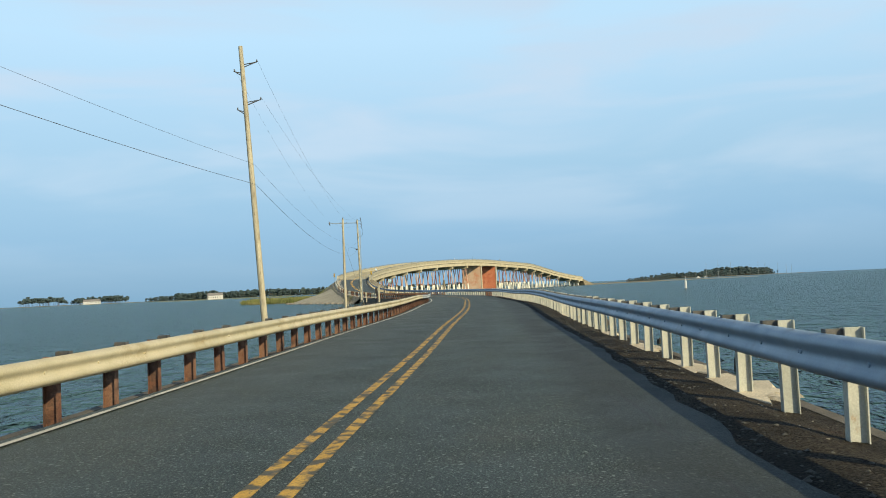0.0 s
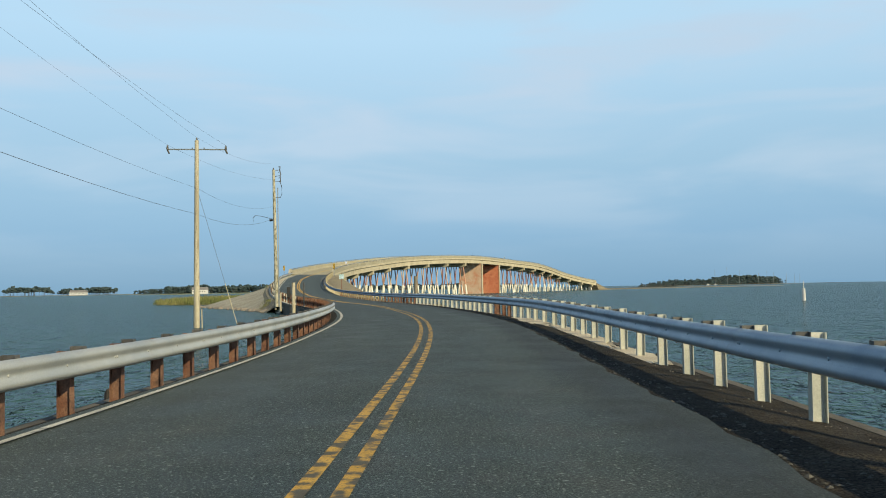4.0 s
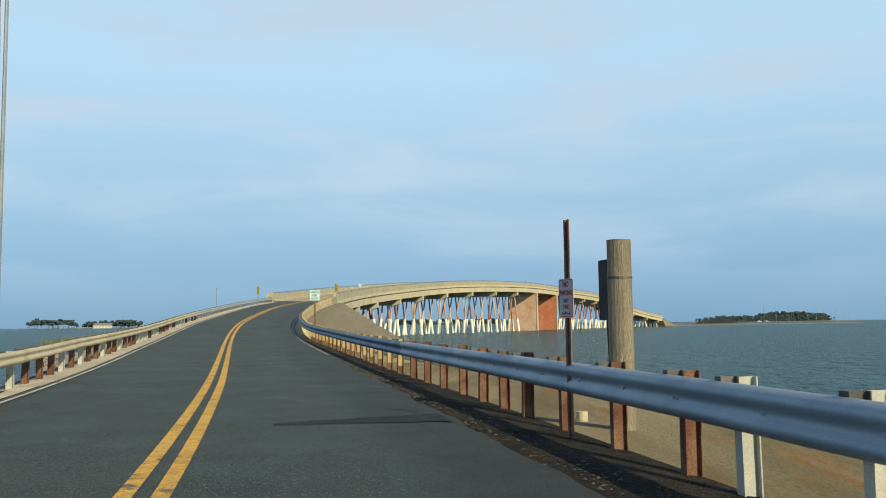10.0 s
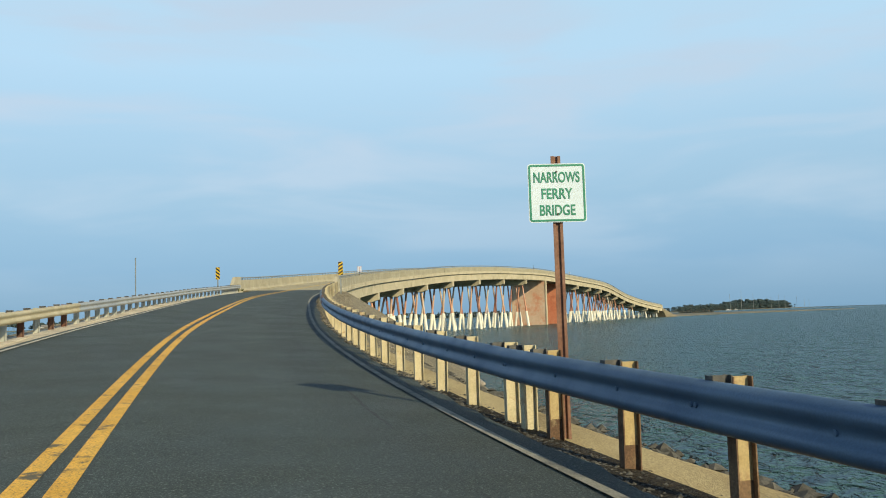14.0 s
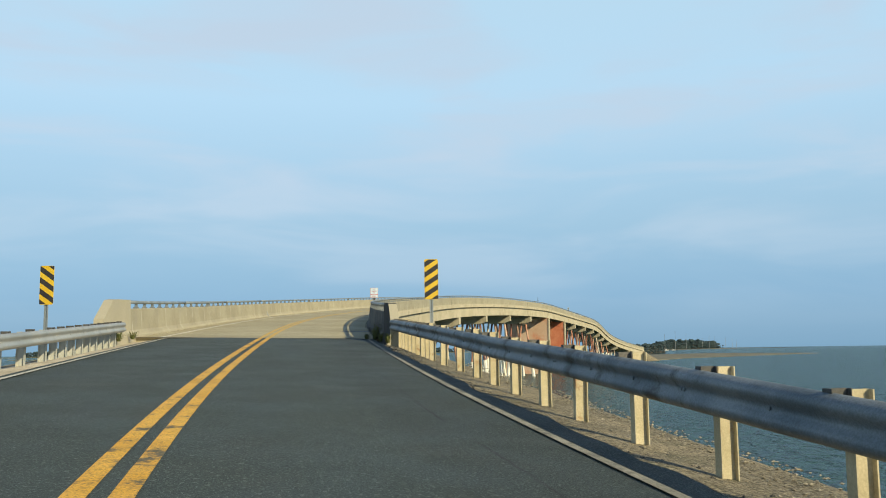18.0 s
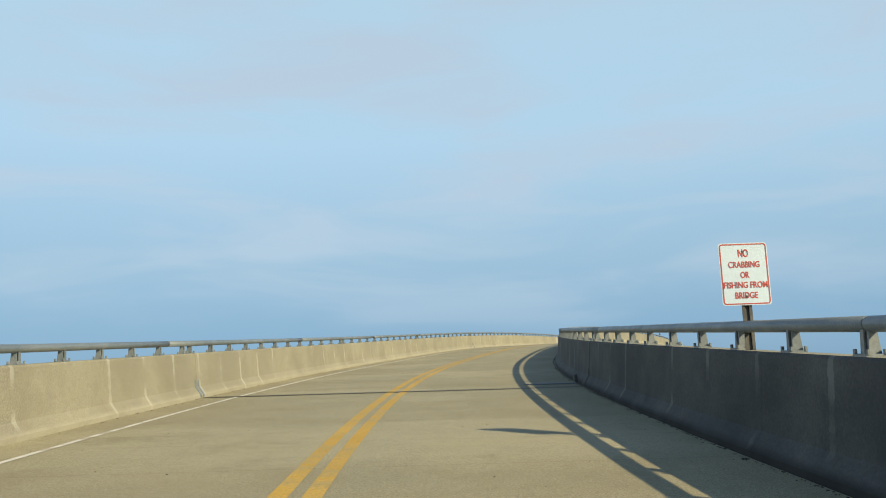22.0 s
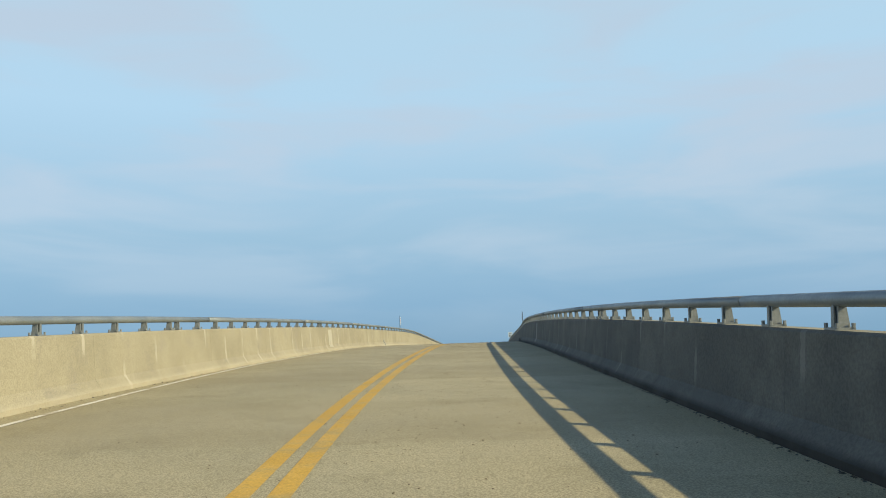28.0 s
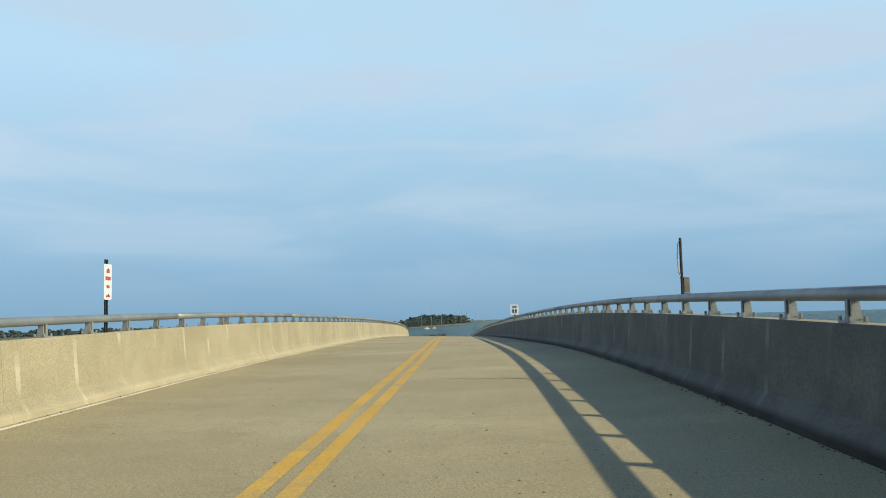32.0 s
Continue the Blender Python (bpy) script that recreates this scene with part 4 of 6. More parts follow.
def guardrail(s0, s1, side, offset, places, label, rusty, top=lambda s: 0.0, beam=None, plain="post", tall=1.0):
    """W-beam panels on I-posts from s0 to s1; rusty(s): the share of rusted posts there; tall: the beam's height against a standard one."""
    rail = thing("guardrail", label, "guardrail", group="guardrails")
    n = max(1, round((s1 - s0) / 3.81))
    step = (s1 - s0) / n
    low = 0.312 * tall
    for i in range(n):
        s = s0 + i * step
        a, b = P(s, offset(s), GZ + top(s) - low), P(s + step, offset(s + step), GZ + top(s + step) - low)
        d = b - a
        m = Matrix.Translation(a) @ Euler((math.atan2(d.z, math.hypot(d.x, d.y)), 0, math.atan2(-d.x, d.y))).to_matrix().to_4x4()
        piece("rail_panel", beam or w_mesh, rail, m=m @ Matrix.Diagonal((side * tall, d.length / 3.81, tall, 1)))
    rnd = random.Random(int(s0 * 10) + side)
    for s in places:
        if not s0 <= s < s1:
            continue
        o = offset(s)
        lean = Euler((rnd.uniform(-0.015, 0.015), rnd.uniform(-0.015, 0.015), rnd.uniform(-0.04, 0.04))).to_matrix().to_4x4()
        kind = "rust_post" if rnd.random() < rusty(s) else plain
        base = at_road(s, o + side * 0.245, GZ + top(s) + (0.03 if side > 0 else -0.03) + rnd.uniform(-0.015, 0.015), slope=False)
        piece("post", post_meshes[kind], rail, m=base @ lean @ Matrix.Diagonal((side, 1, 1, 1)))
        piece("blockout", block_mesh, rail, m=at_road(s, o + side * 0.085, GZ + top(s) + 0.015, slope=False) @ Matrix.Diagonal((side, 1, 1, 1)))
    return rail


S_NEAR = S0RAIL


def GLZ(s):
    return float(np.interp(s, (-20, 110, 135, 160, 190, 225, 262), (0.716, 0.684, 0.683, 0.777, 0.632, 0.489, 0.644))) - GZ


POSTS_R = evenly([-18.9, 3.56, 5.28, 6.9, 8.48, 10.1, 13.4, 37.12, 39.08, 40.94, 42.9, 44.54, 84.94, 86.58, 88.24, 90.02, 91.8, 95.79, 97.45, 99.09, 100.75, 102.2, 103.7, 105.23, 105.89, 107.49, 109.23, 110.93, 115.85, 117.63, 119.45, 121.31, 126.8, 128.54, 130.12, 131.8, 133.42, 135.11, 136.69, 137.65, 139.35, 141.09, 142.75, 145.41, 147.01, 148.79, 150.51, 152.33, 156.01, 157.83, 159.67, 161.43, 168.03, 169.91, 171.63, 179.62, 181.26, 182.92, 183.64, 184.24, 185.88, 213.17, 214.79, 216.43, 219.11, 220.69, 222.43, 224.09, 232.32, 234.16, 236.08, 237.98, 246.24, 248.06, 249.88], 1.72) + [249.88 + 0.83 * i for i in range(1, 9)]
POSTS_L = evenly([-18.9, 5.8, 7.34, 8.82, 10.36, 11.9, 38.8, 40.36, 41.94, 43.52, 45.0, 85.88, 87.42, 88.84, 90.24, 100.29, 101.93, 103.59, 105.33, 113.95, 115.65, 117.17, 126.63, 128.21, 139.88, SB - 11.64], 1.58) + evenly([SB - 10.8, SB - 4.2], 0.86)
RAIL_TALL = 1.18
guardrail(S_NEAR, 152.45, 1, GRO, POSTS_R, "blue-grey galvanised steel guardrail on pale I-posts", lambda s: 1.0 if 101.5 < s < 106 or s > 137.2 else 0.03, beam=mid_mesh, tall=RAIL_TALL)
guardrail(152.45, 183.5, 1, GRO, POSTS_R, "blue-grey galvanised guardrail on rust-footed I-posts beside sand", lambda s: 0.55 if s < 155 else 0.0, plain="stained_post", tall=RAIL_TALL)
guardrail(183.5, 211.4, 1, GRO, POSTS_R, "blue-grey galvanised guardrail on yellowed I-posts over gravel", lambda s: 0.0, plain="amber_post", tall=RAIL_TALL)
guardrail(211.4, 215.3, 1, GRO, POSTS_R, "rust-eaten guardrail panel with a peeling rusty top edge", lambda s: 0.0, plain="amber_post", beam=rust_mesh, tall=RAIL_TALL)
guardrail(215.3, SB - 2.8, 1, lambda s: GRO(s) + 0.05 * noise.noise(Vector((s * 0.31, 3.3, 0))), POSTS_R, "dented older guardrail with cream posts before the bridge", lambda s: 0.0, plain="amber_post", beam=old_mesh, top=lambda s: 0.04 * noise.noise(Vector((s * 0.27, 0, 7.7))), tall=RAIL_TALL)
guardrail(S_NEAR, 64.82, -1, GLO, POSTS_L, "cream steel guardrail on rust-stained posts", lambda s: 1.0, top=GLZ, beam=cream_mesh)
guardrail(64.82, 148.64, -1, GLO, POSTS_L, "grey steel guardrail on rust-stained posts", lambda s: 1.0, top=GLZ, beam=pale_mesh)
guardrail(148.64, 205.0, -1, GLO, POSTS_L, "cream-toned rust-streaked guardrail on the bridge approach", lambda s: 0.6, top=GLZ, beam=cream_mesh)
guardrail(205.0, SB - 3.9, -1, GLO, POSTS_L, "pale grey galvanised guardrail with close posts at the bridge end", lambda s: 0.0, top=GLZ, beam=pale_mesh)

# ---- bridge bents and channel piers ----


def bent(s, seed):
    """A concrete cap across the deck on raked piles with white jackets at the water."""
    rnd = random.Random(seed)
    b = thing("pile_bent", "rust-streaked raked piles with white jackets under a concrete cap", "bridge support", group="pile bents")
    top = GIRD
    z_cap = min(P(s, o).z for o in (PL_OFF, PR_OFF)) + top
    half = (PR_OFF - PL_OFF) / 2 + 0.3
    mid = (PR_OFF + PL_OFF) / 2
    base = Matrix.Translation(P(s, mid)) @ Euler((0, 0, heading(s))).to_matrix().to_4x4()
    base.translation.z = 0
    cap = bmesh.new()
    vs = []
    for y in (-0.5, 0.5):
        for x, z in ((-half, 0), (half, 0), (half, -1.0), (half - 1.0, -1.35), (-half + 1.0, -1.35), (-half, -1.0)):
            vs.append(cap.verts.new(base @ Vector((x, y, z_cap + z))))
    cap.faces.new(vs[:6])
    cap.faces.new(vs[6:][::-1])
    for i in range(6):
        cap.faces.new((vs[i], vs[(i + 1) % 6], vs[6 + (i + 1) % 6], vs[6 + i]))
    bmesh.ops.recalc_face_normals(cap, faces=cap.faces)
    part("cap", cap, "fascia", b, "tan concrete cap beam")
    low = ZW - 0.6
    for k, (x, rx, ry) in enumerate(((-3.5, -1.2, -0.35), (-2.7, 0.9, 0.5), (-1.5, -0.75, -0.6), (-0.5, 0.5, 0.6), (0.6, -0.6, -0.6), (1.7, 0.7, 0.55), (2.7, -0.9, 0.4), (3.5, 1.2, -0.4))):
        rx, ry = rx * rnd.uniform(0.6, 1.1), ry * rnd.uniform(0.6, 1.2)
        a = base @ Vector((x, 0, z_cap - 1.1))
        f = (z_cap - 1.1 - low) / 6.0
        e = base @ Vector((x + rx * f, ry * f, low))
        j = a.lerp(e, 1 - min(0.85, (4.15 + rnd.uniform(-0.1, 0.25)) / max(0.5, a.z - low)))
        bm1 = bmesh.new()
        tube(bm1, a, j, 0.19, 0.19, 8)
        p = part("column", bm1, ("pile", "pile", "pile", "dark_pile")[rnd.randrange(4)], b)
        bm2 = bmesh.new()
        tube(bm2, j, e, 0.31, 0.34, 8)
        part("jacket", bm2, "jacket", p, "white concrete jacket at the waterline")
    return b


for i, s in enumerate(BENTS):
    bent(s, 100 + i)


def wall_pier(s, material, label):
    b = thing("channel_pier", label, "bridge pier", group="channel piers")
    half = (PR_OFF - PL_OFF) / 2 + 0.45
    mid = (PR_OFF + PL_OFF) / 2
    base = Matrix.Translation(P(s, mid)) @ Euler((0, 0, heading(s))).to_matrix().to_4x4()
    base.translation.z = 0
    z_top = min(P(s, o).z for o in (PL_OFF, PR_OFF)) + GIRD
    bm = bmesh.new()
    box(bm, (0, 0, (z_top + ZW - 0.8) / 2), (half * 2, 0.9, z_top - ZW + 0.8), base)
    part("wall", bm, material, b)
    for k in (-1, 1):
        bm = bmesh.new()
        box(bm, (k * (half + 0.06), 0, (z_top + ZW - 0.8) / 2), (0.28, 1.06, z_top - ZW + 0.9), base)
        part("edge_column", bm, "fascia", b, "pale concrete edge column")
    return b


wall_pier(PIER_A, "tan_pier", "rust-stained tan concrete wall pier beside the channel")
wall_pier(PIER_B, "red_pier", "red-stained concrete wall pier beside the channel")

# ---- banks and land ----


def rise(s):
    return max(0.05, P(s).z - 0.2 - ZW)


def toe(s):
    return 0.3 + 1.6 * max(0.0, rise(s) - 0.55)


def bank(side, edge, s0, s1):
    def prof(s):
        o = edge(s)
        k = side
        t = toe(s)
        if k > 0:
            w = float(np.interp(s, (172, 200, 222, 245, 260), (0.5, 1.3, 1.7, 1.0, 0.8)))
            return [(GRO(s) + 0.25, -0.165), (o + 0.1, -0.22), (o + w * 0.6, -0.28), (o + w, -0.42), (o + w + t * 0.5, None, P(s).z - 0.42 - rise(s) * 0.5), (o + w + t, None, ZW + 0.12), (o + w + 0.8 + t, None, ZW - 0.6)]
        return [(o - k * 0.06, -0.21), (o + k * 0.5, -0.26), (o + k * (0.5 + t * 0.5), None, P(s).z - 0.26 - rise(s) * 0.5), (o + k * (0.5 + t), None, ZW + 0.12), (o + k * (1.2 + t), None, ZW - 0.6)]
    bm = sweep(prof, s0, s1, 2.0)
    for v in bm.verts:
        v.co.z += 0.05 * noise.noise(v.co * 0.6)
    return bm


structure("ground_bank_right", bank(1, edge_r, 172, SB + 1), "gravel", "tan gravel bank sloping from the road to the water", "bank")
structure("ground_bank_left", bank(-1, edge_l, 160, SB + 1), "gravel", "dry gravel and grass bank beside the approach", "bank")
# slope under the bridge end
bm = bmesh.new()
rows = []
H_END = rise(SB)
for i in range(9):
    s = SB + 0.4 + i * 1.45
    drop = H_END * min(1.0, i / 7.0)
    half = 5.2 + toe(SB) * (1 - i / 10.0)
    rows.append([bm.verts.new((lambda p: (p.x, p.y, max(ZW - 0.5, z)))(P(s, o))) for o, z in (
        (-half - 1, ZW - 0.5), (-half, ZW + 0.1), (-5.2, P(SB).z - 1.6 - drop), (0, P(SB).z - 1.6 - drop), (5.2, P(SB).z - 1.6 - drop), (half, ZW + 0.1), (half + 1, ZW - 0.5))])
for a, b in zip(rows, rows[1:]):
    for i in range(6):
        bm.faces.new((a[i], a[i + 1], b[i + 1], b[i]))
bmesh.ops.recalc_face_normals(bm, faces=bm.faces)
structure("ground_bridge_slope", bm, "revetment", "tan revetment slope under the bridge end", "bank")
bm = bmesh.new()
m_ab = at_road(SB + 0.35, (PL_OFF + PR_OFF) / 2, 0, slope=False)
box(bm, (0, 0, -1.35), (PR_OFF - PL_OFF + 1.0, 0.6, 2.1), m_ab)
structure("wall_abutment", bm, "fascia", "concrete abutment wall under the deck end", "abutment")

# rust-stained pavement strip and sand beside the rail


def wide_r(s):
    return float(np.interp(s, (129, 134, 142, 156, 164, 171, 180, 200), (0.0, 1.1, 1.75, 1.65, 1.2, 0.85, 0.5, 0.3)))


def sand_flat(s):
    return [(GRO(s) + 0.32, -0.165), (edge_r(s) + 0.1 + 0.9 * wide_r(s), -0.24), (edge_r(s) + 0.15 + 1.5 * wide_r(s), -0.34), (edge_r(s) + 0.25 + 1.7 * wide_r(s), None, ZW - 0.4)]


M["rusty_sand"] = mat("rust_stained_sand", (0.150, 0.125, 0.066), (0.260, 0.215, 0.125), 0.95, big=0.35, fine=25, grain=0.3, bump=0.6, depth=0.02, stretch=(2.6, 0.35, 1), spots=(0.235, 0.115, 0.038), spot_scale=0.5, spot_at=0.6, spot_soft=0.10, spec=0.15)
M["golden_sand"] = mat("golden_sand", (0.30, 0.235, 0.120), (0.40, 0.325, 0.175), 0.95, big=0.4, fine=25, grain=0.3, bump=0.6, depth=0.02, stretch=(2, 0.5, 1), spots=(0.22, 0.17, 0.09), spot_scale=0.9, spot_at=0.6, spot_soft=0.08, spec=0.15)
structure("ground_sand_strip", sweep(sand_flat, 129, 161, 2.0), "rusty_sand", "rust-stained sandy flat between guardrail and water", "sand")
structure("ground_golden_strip", sweep(sand_flat, 161, 200, 1.5), "golden_sand", "golden sandy strip between guardrail and water", "sand")


def patch(name, s, off, a, b, material, label, seed, up=0.0, n=22):
    """A flat ragged patch lying on the shoulder."""
    rnd = random.Random(seed)
    bm = bmesh.new()
    top, low = [], []
    for i in range(n):
        t = math.tau * i / n
        r = 0.75 + rnd.uniform(-0.2, 0.28)
        p = P(s + a * r * math.sin(t), off + b * r * math.cos(t), up)
        top.append(bm.verts.new(p))
        q = P(s + a * (r + 0.08) * math.sin(t), off + b * (r + 0.08) * math.cos(t), up - 0.05)
        low.append(bm.verts.new(q))
    bm.faces.new(top)
    for i in range(n):
        j = (i + 1) % n
        bm.faces.new((top[i], low[i], low[j], top[j]))
    bmesh.ops.recalc_face_normals(bm, faces=bm.faces)
    return structure(name, bm, material, label, "sand patch")


for i, (s, da, a, b, u) in enumerate(((7.5, 0.05, 1.6, 0.55, 0), (10.2, -0.1, 1.3, 0.5, 0), (14.5, 0.0, 1.2, 0.4, 0), (19.5, 0, 1.0, 0.28, 0), (35, 0, 2.5, 0.4, 0), (62, 0, 1.6, 0.4, 0), (95.4, -0.34, 3.7, 0.58, 0.085), (88.0, -0.08, 7.0, 0.40, 0.06), (80.0, 0.0, 3.0, 0.4, 0.02), (131.6, -0.25, 1.6, 0.22, 0.05), (134.6, -0.2, 1.3, 0.2, 0.04))):
    patch("ground_sand_patch", s, GRO(s) + 0.28 + da, a, b, "sand", "pale sand drifted round the guardrail posts", 40 + i, up=-0.135 + u)
for i, (s, da, a, b) in enumerate(((129.6, 0.35, 2.2, 0.4), (141.8, 0.4, 1.7, 0.75), (150, 0.6, 4.5, 0.5), (166, 0.5, 8, 0.45), (190, 0.4, 9, 0.4), (215, 0.4, 10, 0.4), (240, 0.4, 12, 0.35))):
    patch("ground_sand_patch", s, GLO(s) + da - 0.15, a, b, "sand", "pale sand along the road edge", 70 + i, up=-0.085)



def rubble(name, spots, r0, r1, material, label, seed):
    """Loose crumbs and pebbles, each a squashed eight-sided stone."""
    rnd = random.Random(seed)
    vs, fs = [], []
    for p in spots:
        r, a = rnd.uniform(r0, r1) * rnd.uniform(0.5, 1.0), rnd.uniform(0, 6.28)
        i = len(vs)
        for k in range(4):
            q = r * rnd.uniform(0.7, 1.2)
            vs.append((p.x + q * math.cos(a + k * 1.57), p.y + q * math.sin(a + k * 1.57), p.z + r * rnd.uniform(0.0, 0.25)))
        vs += [(p.x, p.y, p.z + r * rnd.uniform(0.4, 0.8)), (p.x, p.y, p.z - r * 0.4)]
        for k in range(4):
            j = (k + 1) % 4
            fs += [(i + k, i + j, i + 4), (i + j, i + k, i + 5)]
    me = bpy.data.meshes.new(name)
    me.from_pydata(vs, [], fs)
    me.materials.append(M[material])
    return tagged(new(name, me), label, "rubble", kind="stuff")


rnd = random.Random(21)
M["crumb"] = mat("crumbled_asphalt", (0.05, 0.05, 0.043), (0.10, 0.095, 0.08), 0.95, big=8, fine=60, grain=0.4, bump=0.3)
M["grit"] = mat("deck_grit", (0.13, 0.105, 0.065), (0.20, 0.16, 0.10), 0.95, big=8, fine=60, grain=0.3, bump=0.2)
M["pebble"] = mat("verge_pebbles", (0.20, 0.175, 0.12), (0.36, 0.32, 0.24), 0.95, big=9, fine=60, grain=0.3, bump=0.3)


def soil_z(s, o):
    g = GRO(s)
    return float(np.interp(o, (RE_OFF - 0.95, RE_OFF + 0.3, g + 0.15, edge_r(s)), (-0.035, -0.055, -0.14, -0.20)))


spots = []
for i in range(9000):
    s = rnd.uniform(-8, 262) if i % 3 else rnd.uniform(150, 200)
    o = pave_r(s) + abs(rnd.gauss(0.0, 0.32))
    if o < edge_r(s) - 0.05:
        spots.append(P(s, o, soil_z(s, o)))
rubble("shoulder_rubble", spots, 0.012, 0.045, "crumb", "dark crumbs of broken asphalt along the road edge", 22)
spots = []
for i in range(5000):
    s = rnd.uniform(196, 250)
    o = edge_r(s) + rnd.uniform(-0.35, 0.9 * float(np.interp(s, (172, 200, 222, 245, 260), (0.5, 1.3, 1.7, 1.0, 0.8))))
    spots.append(P(s, o, float(np.interp(o - edge_r(s), (-0.35, 0.1, 1.0, 1.6), (-0.165, -0.22, -0.28, -0.40)))))
rubble("verge_pebbles", spots, 0.012, 0.04, "pebble", "small pale pebbles on the gravel verge", 23)
spots = []
for i in range(900):
    s = rnd.uniform(-6, 132)
    o = GRO(s) + rnd.uniform(-0.1, 0.5)
    spots.append(P(s, o, soil_z(s, o)))
rubble("shoulder_pebbles", spots, 0.006, 0.022, "pebble", "scattered shell and pebble bits under the guardrail", 24)

spots = []
for i in range(1300):
    s = rnd.uniform(138, 200)
    o = edge_r(s) + 0.12 + 1.5 * wide_r(s) + rnd.gauss(0.05, 0.12)
    spots.append(P(s, o, -0.36))
rubble("shore_rubble", spots, 0.04, 0.16, "crumb", "dark broken stones along the sandy edge", 26)
spots = []
for i in range(4200):
    s = SB + 1 + (470 - SB) * rnd.random()
    o = PR_OFF - 0.02 - abs(rnd.gauss(0, 0.03)) if i % 4 else PL_OFF + 0.02 + abs(rnd.gauss(0, 0.07))
    spots.append(P(s, o, 0.0))
rubble("gutter_grit", spots, 0.008, 0.028, "crumb", "dark grit and debris along the foot of the parapets", 25)

# sandy spit spreading from the approach bank


def spit(s):
    return float(np.interp(s, (158, 170, 185, 200, 209, 222, 236, 246), (0.3, 1.6, 4.6, 9.0, 11.0, 7.5, 3.0, 0.3)))


bm = sweep(lambda s: [(edge_l(s) + 0.1, -0.22), (edge_l(s) - spit(s) * 0.35, None, P(s).z - 0.25 - rise(s) * 0.30), (edge_l(s) - spit(s) * 0.75, None, P(s).z - 0.25 - rise(s) * 0.66), (edge_l(s) - spit(s), None, ZW + 0.18), (edge_l(s) - spit(s) - 0.9, None, ZW - 0.5)], 158, 246, 2.0)
for v in bm.verts:
    v.co.z += 0.08 * noise.noise(v.co * 0.45)
structure("ground_spit", bm, "revetment", "pale sandy spit beside the approach bank", "bank")

# stones along the water's edge
rock_meshes = []
for k in range(6):
    bm = bmesh.new()
    bmesh.ops.create_icosphere(bm, subdivisions=2, radius=0.5)
    for v in bm.verts:
        v.co *= 1 + 0.35 * noise.noise(v.co * 2.1 + Vector((k * 7, 0, 0)))
        v.co.z *= 0.65
    rock_meshes.append(mesh_of("stone", bm, "rock"))
stones = thing("shore_stones", "grey-brown rubble stones along the water's edge", "stones", kind="structure")
rnd = random.Random(5)
for i in range(150):
    side = 1 if i % 3 else -1
    s = rnd.uniform(176, 262) if side > 0 else rnd.uniform(162, 210)
    ed = edge_r(s) + 0.6 + toe(s) if side > 0 else edge_l(s) - spit(s) - 0.4
    p = P(s, ed + rnd.uniform(-0.6, 0.9) * side)
    sz = rnd.uniform(0.35, 1.0)
    piece("stone", rock_meshes[i % 6], stones, m=Matrix.Translation((p.x, p.y, ZW + 0.05)) @ Euler((rnd.uniform(-0.3, 0.3), 0, rnd.uniform(0, 6))).to_matrix().to_4x4() @ Matrix.Diagonal((sz, sz * rnd.uniform(0.7, 1.1), sz, 1)))


def stump(s, off, r, h, tilt, seed):
    """A rotted timber pile standing in the water."""
    rnd = random.Random(seed)
    bm = bmesh.new()
    p = P(s, off)
    n = 9
    rings = []
    for z, k in ((-1.0, 1.0), (0.0, 1.0), (h * 0.7, 0.95), (h, 0.85)):
        rings.append([bm.verts.new((p.x + tilt * z + r * k * math.cos(a * math.tau / n) * rnd.uniform(0.85, 1.1), p.y + r * k * math.sin(a * math.tau / n) * rnd.uniform(0.85, 1.1), ZW + z + (rnd.uniform(-0.08, 0.08) if z == h else 0))) for a in range(n)])
    for a, b in zip(rings, rings[1:]):
        for i in range(n):
            bm.faces.new((a[i], a[(i + 1) % n], b[(i + 1) % n], b[i]))
    bm.faces.new(rings[-1])
    bmesh.ops.recalc_face_normals(bm, faces=bm.faces)
    return tagged(part("timber_stump", bm, "dark_wood"), "dark rotted timber stump or low stone standing in the water", "stump", "timber stumps")


# the three low ones past 170 m stand in for flat stones
for i, (s, o, r, h) in enumerate(((10.5, 7.3, 0.2, 0.35), (17.0, 7.3, 0.18, 0.4), (27.0, 7.4, 0.2, 0.3), (41, 7.3, 0.2, 0.4), (53, 7.5, 0.22, 0.35), (66, 7.3, 0.2, 0.35), (88.8, 7.4, 0.26, 0.28), (94.0, 7.4, 0.2, 0.32), (104, 7.4, 0.2, 0.35), (116.1, 7.8, 0.24, 0.3), (120.2, 7.25, 0.2, 0.5), (121.3, 7.05, 0.2, 0.55), (125.3, 7.1, 0.2, 0.6), (129.3, 6.95, 0.2, 0.45), (134.8, 7.8, 0.2, 0.3), (139.7, 8.6, 0.26, 0.42), (172.9, 10.1, 0.27, 0.11), (175.8, 10.1, 0.24, 0.12), (181.6, 10.4, 0.26, 0.15), (8, -6.2, 0.2, 0.4), (17, -6.4, 0.18, 0.45), (60, -6.8, 0.2, 0.4), (81, -7.0, 0.2, 0.4))):
    stump(s, o, r * 0.75, h * 0.65, 0.05 * (-1) ** i, 300 + i)

